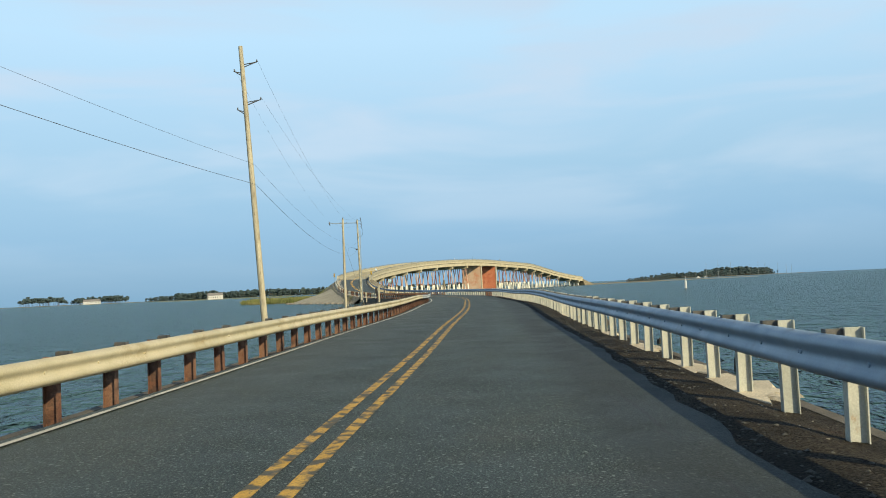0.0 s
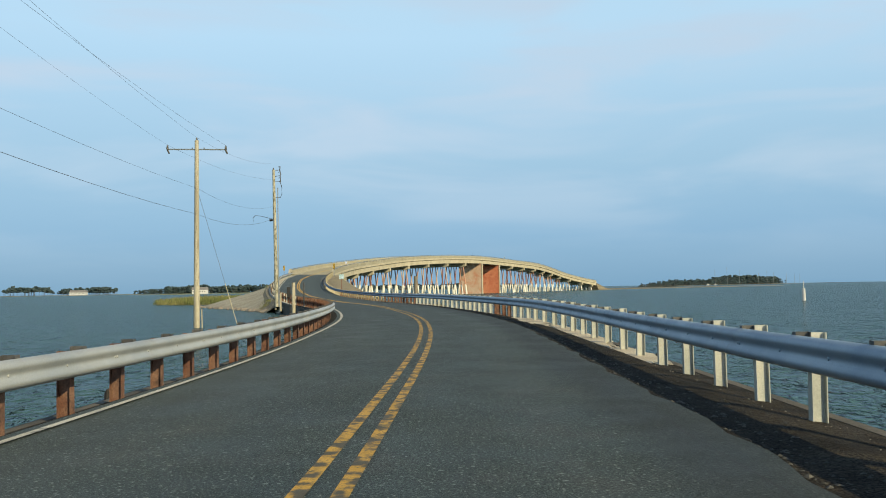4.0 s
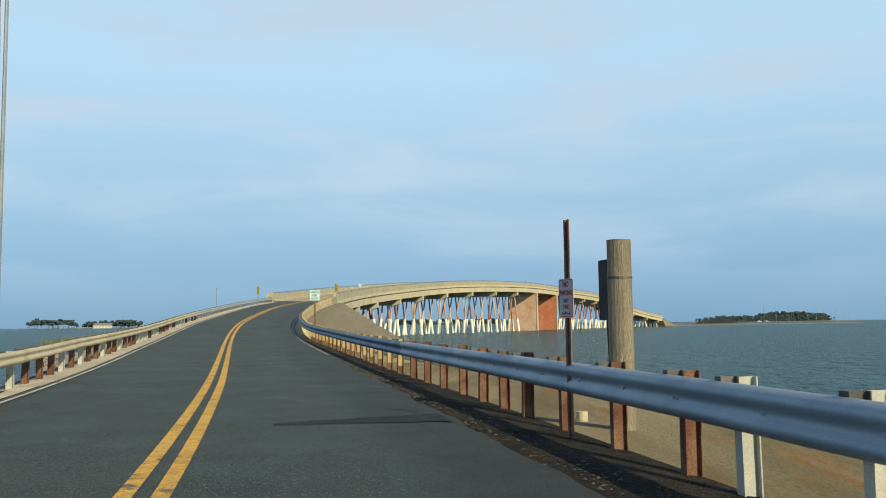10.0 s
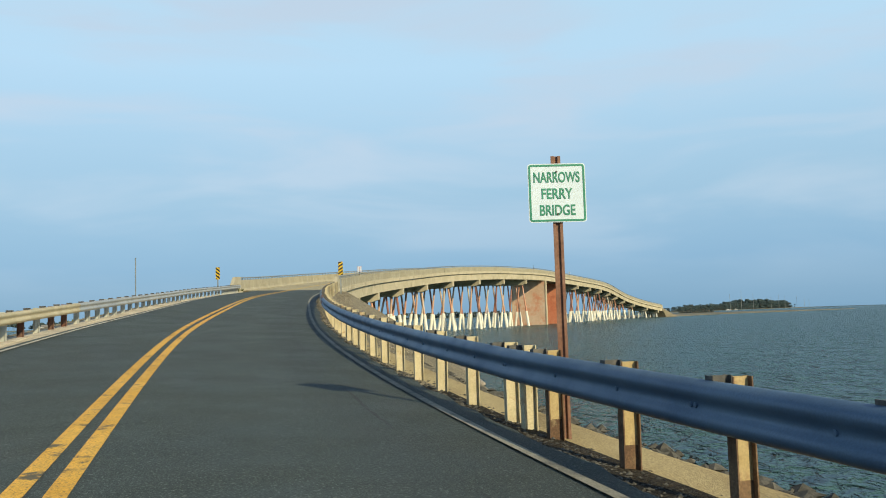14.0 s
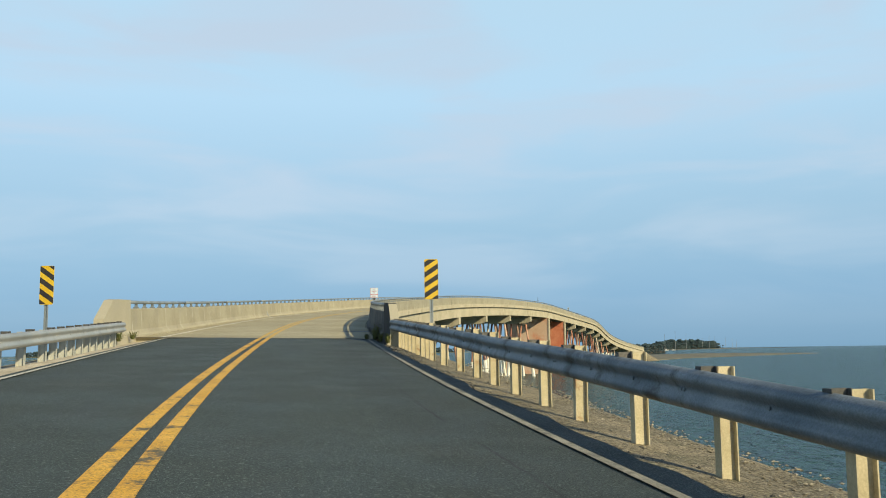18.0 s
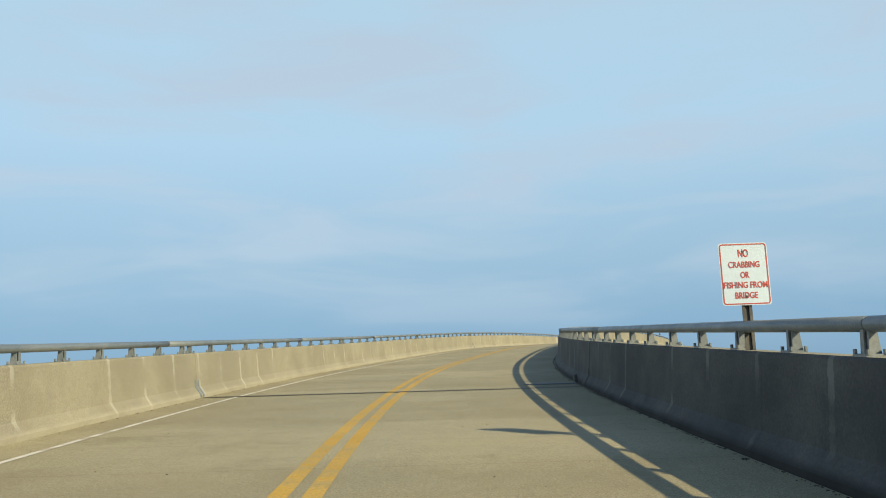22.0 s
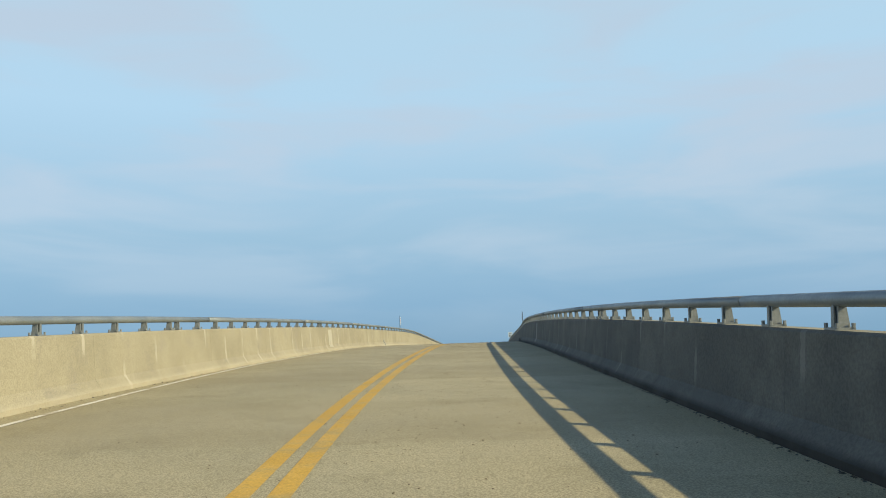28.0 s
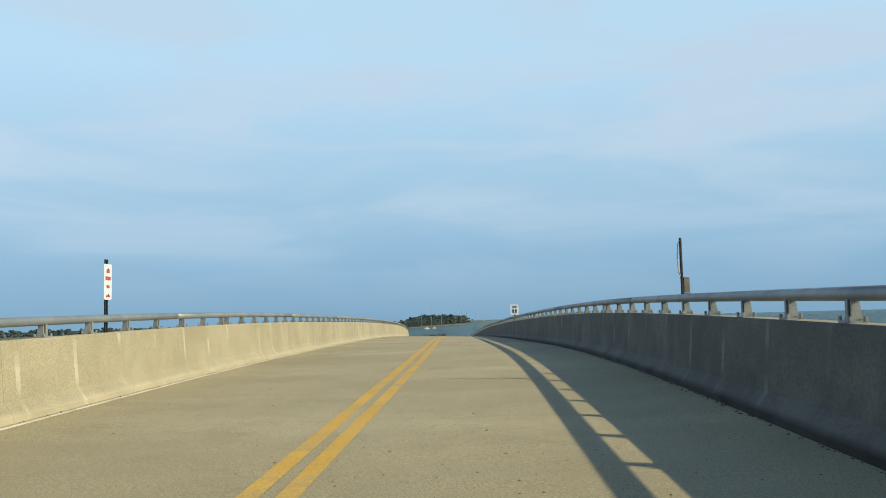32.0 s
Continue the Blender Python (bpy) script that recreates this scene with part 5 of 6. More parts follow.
# marsh beside the approach
M_PTS = ((-50, 224), (-60, 225), (-67, 236), (-74, 262), (-84, 310), (-80, 390), (-58, 425), (-48, 330), (-47, 280), (-46, 240))
bm = bmesh.new()
c = Vector((-62, 280, ZW + 0.35))
cv = bm.verts.new(c)
inner, outer = [], []
N = len(M_PTS)
for i in range(N * 6):
    t = i / 6
    a, b = M_PTS[int(t) % N], M_PTS[(int(t) + 1) % N]
    q = Vector(a).lerp(Vector(b), t - int(t))
    q += Vector((noise.noise(Vector((i * 0.7, 0, 0))), noise.noise(Vector((0, i * 0.7, 3))))) * 2.0
    inner.append(bm.verts.new((c.x + (q.x - c.x) * 0.9, c.y + (q.y - c.y) * 0.9, ZW + 0.3)))
    outer.append(bm.verts.new((q.x, q.y, ZW - 0.4)))
n = len(inner)
for i in range(n):
    j = (i + 1) % n
    bm.faces.new((cv, inner[i], inner[j]))
    bm.faces.new((inner[i], outer[i], outer[j], inner[j]))
bmesh.ops.recalc_face_normals(bm, faces=bm.faces)
structure("ground_marsh", bm, "marsh", "flat marsh of green and straw-coloured grass", "marsh")


def inside(x, y, pts):
    hit = False
    for (x1, y1), (x2, y2) in zip(pts, pts[1:] + pts[:1]):
        if (y1 > y) != (y2 > y) and x < (x2 - x1) * (y - y1) / (y2 - y1) + x1:
            hit = not hit
    return hit


def blades(name, spots, h0, h1, w, material, label, seed):
    """Upright grass blades, three to a tuft, in one mesh."""
    rnd = random.Random(seed)
    vs, fs = [], []
    for x, y, z in spots:
        for k in range(3):
            a, l, h = rnd.uniform(0, 6.28), rnd.uniform(0.05, 0.35), rnd.uniform(h0, h1) * (0.85 + 0.7 * noise.noise(Vector((x * 0.12, y * 0.12, 0))))
            dx, dy = math.cos(a), math.sin(a)
            px, py = x + rnd.uniform(-0.3, 0.3), y + rnd.uniform(-0.3, 0.3)
            i = len(vs)
            vs += [(px - dy * w, py + dx * w, z), (px + dy * w, py - dx * w, z), (px + dx * l * h + dy * w * 0.4, py + dy * l * h - dx * w * 0.4, z + h * 0.7), (px + dx * l * h * 1.8, py + dy * l * h * 1.8, z + h)]
            fs += [(i, i + 1, i + 2), (i, i + 2, i + 3)]
    me = bpy.data.meshes.new(name)
    me.from_pydata(vs, [], fs)
    me.materials.append(M[material])
    return tagged(new(name, me), label, "grass", kind="stuff")


rnd = random.Random(11)
spots = []
pts = list(M_PTS)
while len(spots) < 6500:
    x, y = rnd.uniform(-97, -45), 205 + 215 * rnd.random() ** 1.6
    if inside(x, y, pts):
        spots.append((x, y, ZW + 0.1))
M["straw"] = mat("straw_grass", (0.11, 0.13, 0.04), (0.23, 0.205, 0.075), 0.95, big=0.07, fine=1.2, grain=0.3, bump=0.0, spots=(0.10, 0.13, 0.03), spot_scale=0.08, spot_at=0.55)
blades("marsh_grass", spots, 0.6, 1.5, 0.06, "straw", "tall straw and green marsh grass by the water", 12)
spots = []
for i in range(2600):
    s = rnd.uniform(168, 262)
    o = edge_l(s) - rnd.uniform(0.3, 0.5 + toe(s) * 1.05)
    p = P(s, o)
    f = (edge_l(s) - o - 0.3) / max(0.4, toe(s))
    spots.append((p.x, p.y, P(s).z - 0.3 - rise(s) * min(1, f)))
blades("bank_grass", spots, 0.15, 0.5, 0.03, "straw", "dry grass on the approach bank", 13)


def weed(s, off, up, r, h, seed, n=46):
    rnd = random.Random(seed)
    bm = bmesh.new()
    base = P(s, off, up)
    for i in range(n):
        a, l, hh = rnd.uniform(0, math.tau), rnd.uniform(0.2, 1.0) * r, rnd.uniform(0.45, 1.0) * h
        d = Vector((math.cos(a), math.sin(a), 0))
        sd = Vector((-d.y, d.x, 0)) * 0.009
        p0 = base + d * rnd.uniform(0, 0.07)
        p1, p2, p3 = p0 + d * l * 0.25 + Vector((0, 0, hh * 0.55)), p0 + d * l * 0.6 + Vector((0, 0, hh * 0.95)), p0 + d * l + Vector((0, 0, hh * rnd.uniform(0.6, 1.0)))
        v = [bm.verts.new(q) for q in (p0 - sd, p0 + sd, p1 - sd * 1.2, p1 + sd * 1.2, p2 - sd * 0.8, p2 + sd * 0.8, p3)]
        bm.faces.new((v[0], v[1], v[3], v[2]))
        bm.faces.new((v[2], v[3], v[5], v[4]))
        bm.faces.new((v[4], v[5], v[6]))
    return tagged(part("weed_clump", bm, "grass"), "dark green weed clump growing from the joint", "weed", "weeds", kind="stuff")


for i, (s, o, r, h) in enumerate(((SB + 0.1, PR_OFF - 0.12, 0.42, 0.62), (SB - 0.15, PR_OFF - 0.5, 0.25, 0.22), (SB - 3.1, PR_OFF + 0.05, 0.35, 0.4), (SB - 1.9, PR_OFF - 0.1, 0.3, 0.35), (SB - 0.3, PR_OFF - 0.2, 0.3, 0.4), (SB - 1.3, PL_OFF + 0.15, 0.35, 0.3), (SB - 3.2, PL_OFF + 0.1, 0.4, 0.35), (SB - 4.5, PL_OFF - 0.05, 0.35, 0.3))):
    weed(s, o, -0.02, r, h, 500 + i)

# ---- utility poles and wires ----


def pole(s, off, top, lean, r, label):
    base = P(s, off)
    base.z = ZW - 0.8 if off < -8 else P(s).z - 0.5
    head = Vector((base.x + lean[0], base.y + lean[1], P(s).z + top))
    t = thing("utility_pole", label, "utility pole", group="utility poles")
    bm = bmesh.new()
    tube(bm, base, head, r * 1.25, r * 0.8, 14)
    part("shaft", bm, "lichen_wood" if s > 150 else "wood", t)
    return t, base, head


def insulator(parent, p, r=0.07, h=0.22):
    bm = bmesh.new()
    for k in range(3):
        tube(bm, p + Vector((0, 0, h * k / 3)), p + Vector((0, 0, h * (k + 0.8) / 3)), r * (1 - 0.15 * k), r * (0.8 - 0.15 * k), 8)
    return part("insulator", bm, "dark_metal", parent)


def cable(bm, pts, r, sides=5):
    """One bent tube through a row of places."""
    rings = []
    for i, p in enumerate(pts):
        d = (pts[min(i + 1, len(pts) - 1)] - pts[max(i - 1, 0)]).to_track_quat("Z", "Y").to_matrix()
        rings.append([bm.verts.new(p + d @ Vector((r * math.cos(k * math.tau / sides), r * math.sin(k * math.tau / sides), 0))) for k in range(sides)])
    for a, b in zip(rings, rings[1:]):
        for k in range(sides):
            bm.faces.new((a[k], a[(k + 1) % sides], b[(k + 1) % sides], b[k]))
    bm.faces.new(rings[0][::-1])
    bm.faces.new(rings[-1])
    bmesh.ops.recalc_face_normals(bm, faces=bm.faces)


def strand(a, b, sag, r=0.012, label="overhead wire", bits=14):
    bm = bmesh.new()
    a, b = Vector(a), Vector(b)
    pts = [a.lerp(b, i / bits) - Vector((0, 0, 4 * sag * (i / bits) * (1 - i / bits))) for i in range(bits + 1)]
    cable(bm, pts, r)
    return tagged(part("overhead_wire", bm, "wire"), label, "wire", "overhead wires")


# pole with side brackets
t, base, head = pole(50.0, -12.68, 17.2, (-1.05, 0.1), 0.17, "weathered grey-tan wooden pole with side brackets")
up = head - base
brk = []
for z, k, l in ((16.0, 1, 0.95), (15.45, -1, 0.55), (13.55, 1, 1.0), (12.95, -1, 0.55)):
    p = base + up * ((P(50.0).z + z - base.z) / up.z)
    q = p + Vector((k * l, 0.05, 0.16))
    bm = bmesh.new()
    tube(bm, p + Vector((0, 0, -0.2)), q, 0.035, 0.03, 6)
    tube(bm, p, q + Vector((0, 0, -0.02)), 0.03, 0.03, 6)
    part("bracket", bm, "dark_metal", t)
    insulator(t, q, 0.06, 0.16)
    brk.append(q + Vector((0, 0, 0.16)))
low1 = [base + up * ((z - base.z) / up.z) + Vector((0.2, 0, 0)) for z in (9.7, 8.4)]
# pole with a crossarm
t, base, head = pole(123.0, -12.8, 11.75, (0.05, 0), 0.17, "weathered wooden pole with a metal crossarm")
hd = Vector((math.cos(heading(113)), math.sin(heading(113)), 0))
bm = bmesh.new()
c = head - Vector((0, 0, 0.62))
tube(bm, c - hd * 2.0, c + hd * 2.0, 0.05, 0.05, 6)
part("crossarm", bm, "rail_metal", t)
arm = []
for k in (-1.95, -0.3, 0.5, 1.95):
    q = c + hd * k
    insulator(t, q, 0.10 if abs(k) > 1 else 0.05, 0.30 if abs(k) > 1 else 0.14)
    if abs(k) > 1:
        arm.append(q + Vector((0, 0, 0.3)))
        bm = bmesh.new()
        tube(bm, q - Vector((0, 0, 0.02)), q - Vector((-0.12, 0, 0.3)), 0.07, 0.05, 7)
        part("lower_insulator", bm, "dark_metal", t)
insulator(t, head, 0.09, 0.22)
top2 = head + Vector((0, 0, 0.22))
low2 = [Vector((head.x, head.y, z)) for z in (8.6, 6.8)]
bm = bmesh.new()
tube(bm, base + Vector((0.36, 0.1, 0)), base + Vector((0.34, 0.05, 2.1)), 0.035, 0.035, 7)
part("guard_pipe", bm, "amber_post", t, "pale yellowed guard pipe")
g = P(122.5, -9.9)
g.z = ZW - 0.4
bm = bmesh.new()
tube(bm, g, g + (low2[0] - g) * 0.34, 0.022, 0.022, 7)
part("guy_guard", bm, "amber_post", t, "pale yellowed guy-wire sleeve")
bm = bmesh.new()
tube(bm, g, low2[0], 0.012, 0.012, 5)
part("guy_wire", bm, "wire", t)
# tall pole with a fuse rack and a riser pipe
t, base, head = pole(155.8, -5.97, 14.1, (-0.25, 0.0), 0.17, "tall lichen-stained wooden pole with fuse rack and riser pipe")
bm = bmesh.new()
tube(bm, base + Vector((0.24, -0.05, 0)), Vector((base.x + 0.2, base.y - 0.05, P(153).z + 12.2)), 0.06, 0.05, 8)
part("riser_pipe", bm, "rail_metal", t, "grey metal riser pipe")
insulator(t, head, 0.09, 0.22)
for z, l in ((14.0, 0.65), (13.4, 0.7), (12.8, 0.7)):
    p = Vector((head.x, head.y, P(153).z + z))
    q = p + Vector((l, 0.1, 0.12))
    bm = bmesh.new()
    tube(bm, p, q, 0.03, 0.025, 6)
    tube(bm, q + Vector((0, 0, -0.15)), q + Vector((0.03, 0, 0.42)), 0.06, 0.045, 7)
    tube(bm, q + Vector((0.0, 0, 0.42)), q + Vector((-0.2, 0, 0.30)), 0.02, 0.02, 5)
    part("fuse_cutout", bm, "dark_metal", t)
bm = bmesh.new()
hook = [(0.62, 12.9), (0.86, 12.4), (0.88, 11.5), (0.72, 11.15), (0.15, 11.15)]
cable(bm, [Vector((head.x + x, head.y, P(153).z + z)) for x, z in hook], 0.03, 6)
part("jumper_cable", bm, "black", t)
bm = bmesh.new()
z0 = P(153).z + 8.75
loop = [(0, 0, 0.1), (-0.45, -1.4, 0.18), (-0.8, -2.6, 0.24), (-1.05, -3.6, 0.20), (-1.2, -4.0, -0.1), (-1.12, -3.9, -0.4)]
cable(bm, [Vector((head.x + x, head.y + y, z0 + z)) for x, y, z in loop], 0.022, 6)
part("slack_cable", bm, "black", t, "black slack cable loop")
bm = bmesh.new()
tube(bm, Vector((head.x - 0.45, head.y, z0)), Vector((head.x - 0.12, head.y, z0)), 0.14, 0.10, 9)
part("cable_case", bm, "black", t)
arm3 = [Vector((head.x - 0.25, head.y, P(153).z + z)) for z in (14.8, 13.1)]
low3 = [Vector((head.x - 0.15, head.y, P(153).z + z)) for z in (10.2, 8.9)]
back = [Vector((-17.5, -22, z)) for z in (15.0, 14.2, 11.0, 9.6)]
for i, (a, b, sg, r) in enumerate((
    (brk[0], top2, 1.0, 0.006), (brk[2], arm[1], 1.0, 0.006), (brk[1], arm[0], 1.0, 0.005),
    (low1[0], low2[0], 0.9, 0.007), (low1[1], low2[1], 0.9, 0.011),
    (arm[0], arm3[1], 0.5, 0.006), (top2, arm3[0], 0.5, 0.006), (low2[0], low3[0], 0.7, 0.007), (low2[1], low3[1], 0.7, 0.011),
    (back[2], low1[0], 0.8, 0.007), (back[3], low1[1], 0.8, 0.012))):
    strand(a, b, sg, r, "thin dark overhead cable between utility poles")

# ---- signs and posts ----


def letters(text, size, width=0.0, squeeze=1.0):
    cu = bpy.data.curves.new("t", "FONT")
    cu.body, cu.size, cu.align_x, cu.align_y, cu.extrude = text, size, "CENTER", "CENTER", 0.0015
    cu.offset = size * 0.018
    ob = new("t", cu)
    bpy.context.view_layer.update()
    me = bpy.data.meshes.new_from_object(ob)
    bpy.data.objects.remove(ob)
    xs = [v.co.x for v in me.vertices]
    k = squeeze if not width else width / max(1e-6, max(xs) - min(xs))
    mx = (max(xs) + min(xs)) / 2
    for v in me.vertices:
        v.co = ((v.co.x - mx) * k, -v.co.z, v.co.y)
    return me


def plate(bm, w, h, r=0.03, y=0.0, thick=0.004, bend=0.0):
    """A rounded sheet in the xz plane, facing -y."""
    ring = []
    for cx, cz, a0 in ((w / 2 - r, h / 2 - r, 0), (-w / 2 + r, h / 2 - r, 90), (-w / 2 + r, -h / 2 + r, 180), (w / 2 - r, -h / 2 + r, 270)):
        for k in range(4):
            a = radians(a0 + 30 * k)
            ring.append((cx + r * math.cos(a), cz + r * math.sin(a)))
    f = [bm.verts.new((x, y + bend * abs(x), z)) for x, z in ring]
    b = [bm.verts.new((x, y + thick + bend * abs(x), z)) for x, z in ring]
    bm.faces.new(f)
    bm.faces.new(b[::-1])
    n = len(ring)
    for i in range(n):
        bm.faces.new((f[i], b[i], b[(i + 1) % n], f[(i + 1) % n]))
    return ring


def frame_ring(bm, w, h, t, r, y):
    """A rounded border line of thickness t."""
    rings = []
    for k in (0, t):
        ring = []
        rr = max(0.004, r - k)
        for cx, cz, a0 in ((w / 2 - r, h / 2 - r, 0), (-w / 2 + r, h / 2 - r, 90), (-w / 2 + r, -h / 2 + r, 180), (w / 2 - r, -h / 2 + r, 270)):
            for q in range(4):
                a = radians(a0 + 30 * q)
                ring.append(bm.verts.new((cx + rr * math.cos(a), y, cz + rr * math.sin(a))))
        rings.append(ring)
    n = len(rings[0])
    for i in range(n):
        j = (i + 1) % n
        bm.faces.new((rings[0][i], rings[0][j], rings[1][j], rings[1][i]))


def channel_post(bm, z0, z1, x=0.0, y=0.02):
    """A U-channel sign post with its flanges."""
    for c, s_ in (((x, y + 0.03), (0.045, 0.006)), ((x - 0.024, y + 0.018), (0.006, 0.03)), ((x + 0.024, y + 0.018), (0.006, 0.03)), ((x - 0.04, y + 0.004), (0.03, 0.006)), ((x + 0.04, y + 0.004), (0.03, 0.006))):
        box(bm, (c[0], c[1], (z0 + z1) / 2), (s_[0], s_[1], z1 - z0))


def sign(name, s, off, up, w, h, lines, ink, label, category, post, post_mat, border=0.0, turn=0.0, rows=None, face="sign_white", lean=0.0):
    m = at_road(s, off, up, turn, slope=False) @ Euler((0, lean, 0)).to_matrix().to_4x4()
    t = thing(name, label, category, group="road signs", m=m)
    bm = bmesh.new()
    plate(bm, w, h)
    pl = part("plate", bm, face, t, m=m)
    if border:
        bm = bmesh.new()
        frame_ring(bm, w - 0.02, h - 0.02, border, 0.03, -0.003)
        part("border", bm, ink, pl, m=m)
    for text, z, size, wid in lines:
        me = letters(text, size, wid)
        me.materials.append(M[ink])
        piece("lettering", me, pl, m=m @ Matrix.Translation((0, -0.003, z)))
    for x0, z0, bw, bh in rows or ():
        bm = bmesh.new()
        box(bm, (x0, -0.003, z0), (bw, 0.003, bh))
        part("mark", bm, ink, pl, m=m)
    bm = bmesh.new()
    channel_post(bm, post[0], post[1])
    part("post", bm, post_mat, t, m=m)
    bm = bmesh.new()
    for z in (-h * 0.36, h * 0.36):
        tube(bm, (0, -0.004, z), (0, -0.012, z), 0.012, sides=6)
    part("bolt", bm, "dark_metal", pl, m=m)
    return t


sign("place_sign", 183.03, 4.90, 2.54, 0.65, 0.66, (("NARROWS", 0.17, 0.165, 0.52), ("FERRY", -0.015, 0.165, 0.35), ("BRIDGE", -0.20, 0.165, 0.40)), "sign_green", "white sign with green border and lettering on a brown post", "sign", (-2.9, 0.42), "brown_pole", border=0.022, turn=radians(-12))
sign("fishing_sign", 286.66, PR_OFF + 0.31, 1.86, 0.53, 0.68, (("NO", 0.222, 0.118, 0.11), ("CRABBING", 0.099, 0.094, 0.34), ("OR", -0.014, 0.094, 0.095), ("FISHING FROM", -0.123, 0.094, 0.475), ("BRIDGE", -0.236, 0.094, 0.245)), "sign_red", "white sign with red lettering on the bridge rail", "sign", (-0.95, 0.325), "dark_metal", border=0.012)
sign("parking_sign", 140.06, 4.57, 1.555, 0.305, 0.47, (("NO", 0.165, 0.10, 0.12), ("PARKING", 0.065, 0.09, 0.25), ("ANY", -0.03, 0.075, 0.12), ("TIME", -0.105, 0.075, 0.13)), "sign_red", "faded no-parking sign with red lettering on a rusty post", "sign", (-1.75, 0.955), "brown_pole", border=0.008, turn=radians(-76), rows=((0, -0.185, 0.12, 0.016), (-0.07, -0.185, 0.022, 0.04), (0.07, -0.185, 0.022, 0.04)), face="faded_sheet")
sign("speed_sign", 452.9, PR_OFF + 0.33, 1.74, 0.5, 0.62, (), "sign_black", "white speed sign with black marks on the bridge rail", "sign", (-0.7, 0.3), "dark_metal", rows=((0, 0.2, 0.3, 0.05), (0, 0.11, 0.26, 0.05), (-0.08, -0.1, 0.11, 0.22), (0.08, -0.1, 0.11, 0.22)))
sign("parapet_sign", 414.7, PL_OFF - 0.30, 1.88, 0.30, 0.60, (), "sign_red", "small white sign turned edge-on above the parapet rail", "sign", (-0.95, 0.38), "sign_black", turn=radians(90), rows=((0, 0.18, 0.12, 0.06), (0, 0.06, 0.2, 0.06), (0, -0.08, 0.12, 0.05), (0, -0.24, 0.16, 0.03)))


def marker(s, off, up, side, post_low, k_size=1.0):
    m = at_road(s, off, up, slope=False)
    t = thing("object_marker", "yellow and black striped hazard marker on a steel post", "hazard marker", group="hazard markers", m=m)
    w, h = 0.37 * k_size, 1.08 * k_size
    bm = bmesh.new()
    plate(bm, w, h, 0.05)
    pl = part("plate", bm, "sign_yellow", t, m=m)
    # slanted stripes, cut to the plate's edges
    for k in range(-1, 4):
        z0 = -h / 2 + k * 0.31 + 0.03
        a = [(-w / 2 + 0.004, z0), (w / 2 - 0.004, z0 + 0.27), (w / 2 - 0.004, z0 + 0.43), (-w / 2 + 0.004, z0 + 0.16)]
        bm = bmesh.new()
        bm.faces.new([bm.verts.new((x * side, -0.003, z)) for x, z in a])
        for sg in (1, -1):
            bmesh.ops.bisect_plane(bm, geom=bm.verts[:] + bm.edges[:] + bm.faces[:], plane_co=(0, 0, sg * (h / 2 - 0.012)), plane_no=(0, 0, sg), clear_outer=True)
        if not bm.faces:
            bm.free()
            continue
        part("stripe", bm, "sign_black", pl, m=m)
    bm = bmesh.new()
    channel_post(bm, post_low, 0.45)
    part("post", bm, "rail_metal", t, m=m)


marker(252.75, 5.34, 2.08, 1, -2.6, 1.12)
marker(252.39, -5.46, 1.68, -1, -2.2)


def round_post(name, s, off, z0, z1, r, material, label, category, band=None, sides=12):
    p = P(s, off)
    t = thing(name, label, category)
    bm = bmesh.new()
    tube(bm, (p.x, p.y, p.z + z0), (p.x, p.y, p.z + z1), r * 1.08, r, sides)
    part("shaft", bm, material, t)
    if band:
        bm = bmesh.new()
        tube(bm, (p.x, p.y, p.z + band - 0.012), (p.x, p.y, p.z + band + 0.012), r * 1.06, r * 1.06, sides)
        part("band", bm, "dark_metal", t, "thin dark metal band")
    return t


big = round_post("piling", 141.25, 5.80, -1.8, 2.38, 0.165, "grey_piling", "grey weathered round timber piling beside the guardrail", "piling", band=1.86, sides=18)
# black board behind the piling, with a hose below it
at = at_road(141.25, 5.80, slope=False)
bm = bmesh.new()
box(bm, (-0.02, 0.38, 1.71), (0.035, 0.56, 0.86), at, bevel=0.006)
part("board", bm, "black", big, "dark board fixed to the back of the piling")
bm = bmesh.new()
cable(bm, [at @ Vector((-0.05, y, z)) for y, z in ((0.3, 1.3), (0.27, 0.8), (0.22, 0.45), (0.2, 0.1), (0.2, -0.3))], 0.03, 6)
part("hose", bm, "black", big, "black hose hanging below the board")
round_post("pipe_stub", 142.3, 5.62, -0.8, -0.05, 0.085, "amber_post", "short cream pipe stub in the sand beside the piling", "pipe")
round_post("piling", 140.8, -5.54, -1.6, 2.03, 0.17, "wood", "pale weathered timber piling beside the landing", "piling")
p = P(140.8, -5.95)
t = thing("meter_box", "black box on a thin bent stand beside the piling", "box")
bm = bmesh.new()
box(bm, (0, 0, 1.17), (0.34, 0.14, 0.92), Matrix.Translation(p), bevel=0.02)
part("case", bm, "black", t)
bm = bmesh.new()
tube(bm, p + Vector((0.02, 0, 0.72)), p + Vector((0.05, 0, 0.3)), 0.03, 0.03, 6)
tube(bm, p + Vector((0.05, 0, 0.3)), p + Vector((0.2, 0, -1.4)), 0.03, 0.03, 6)
part("stand", bm, "black", t)
round_post("marker_post", 140.7, -4.62, -1.4, 2.05, 0.06, "dark_metal", "thin dark leaning metal post by the landing", "post", sides=8)
round_post("mast", 217.9, -4.42, -2.6, 2.3, 0.03, "rail_metal", "thin grey metal mast on the bank", "mast", sides=6)
for s_ in (150.5, 156.0):
    round_post("bollard", s_, -6.0 if s_ < 153 else -6.1, -0.8, 0.95, 0.10, "wood", "short pale timber bollard beside the tall pole", "bollard")
t = round_post("strap_pole", 414.3, PR_OFF + 0.33, 0.9, 2.25, 0.022, "black", "thin black pole with a loop strap on the bridge rail", "pole", sides=8)
bm = bmesh.new()
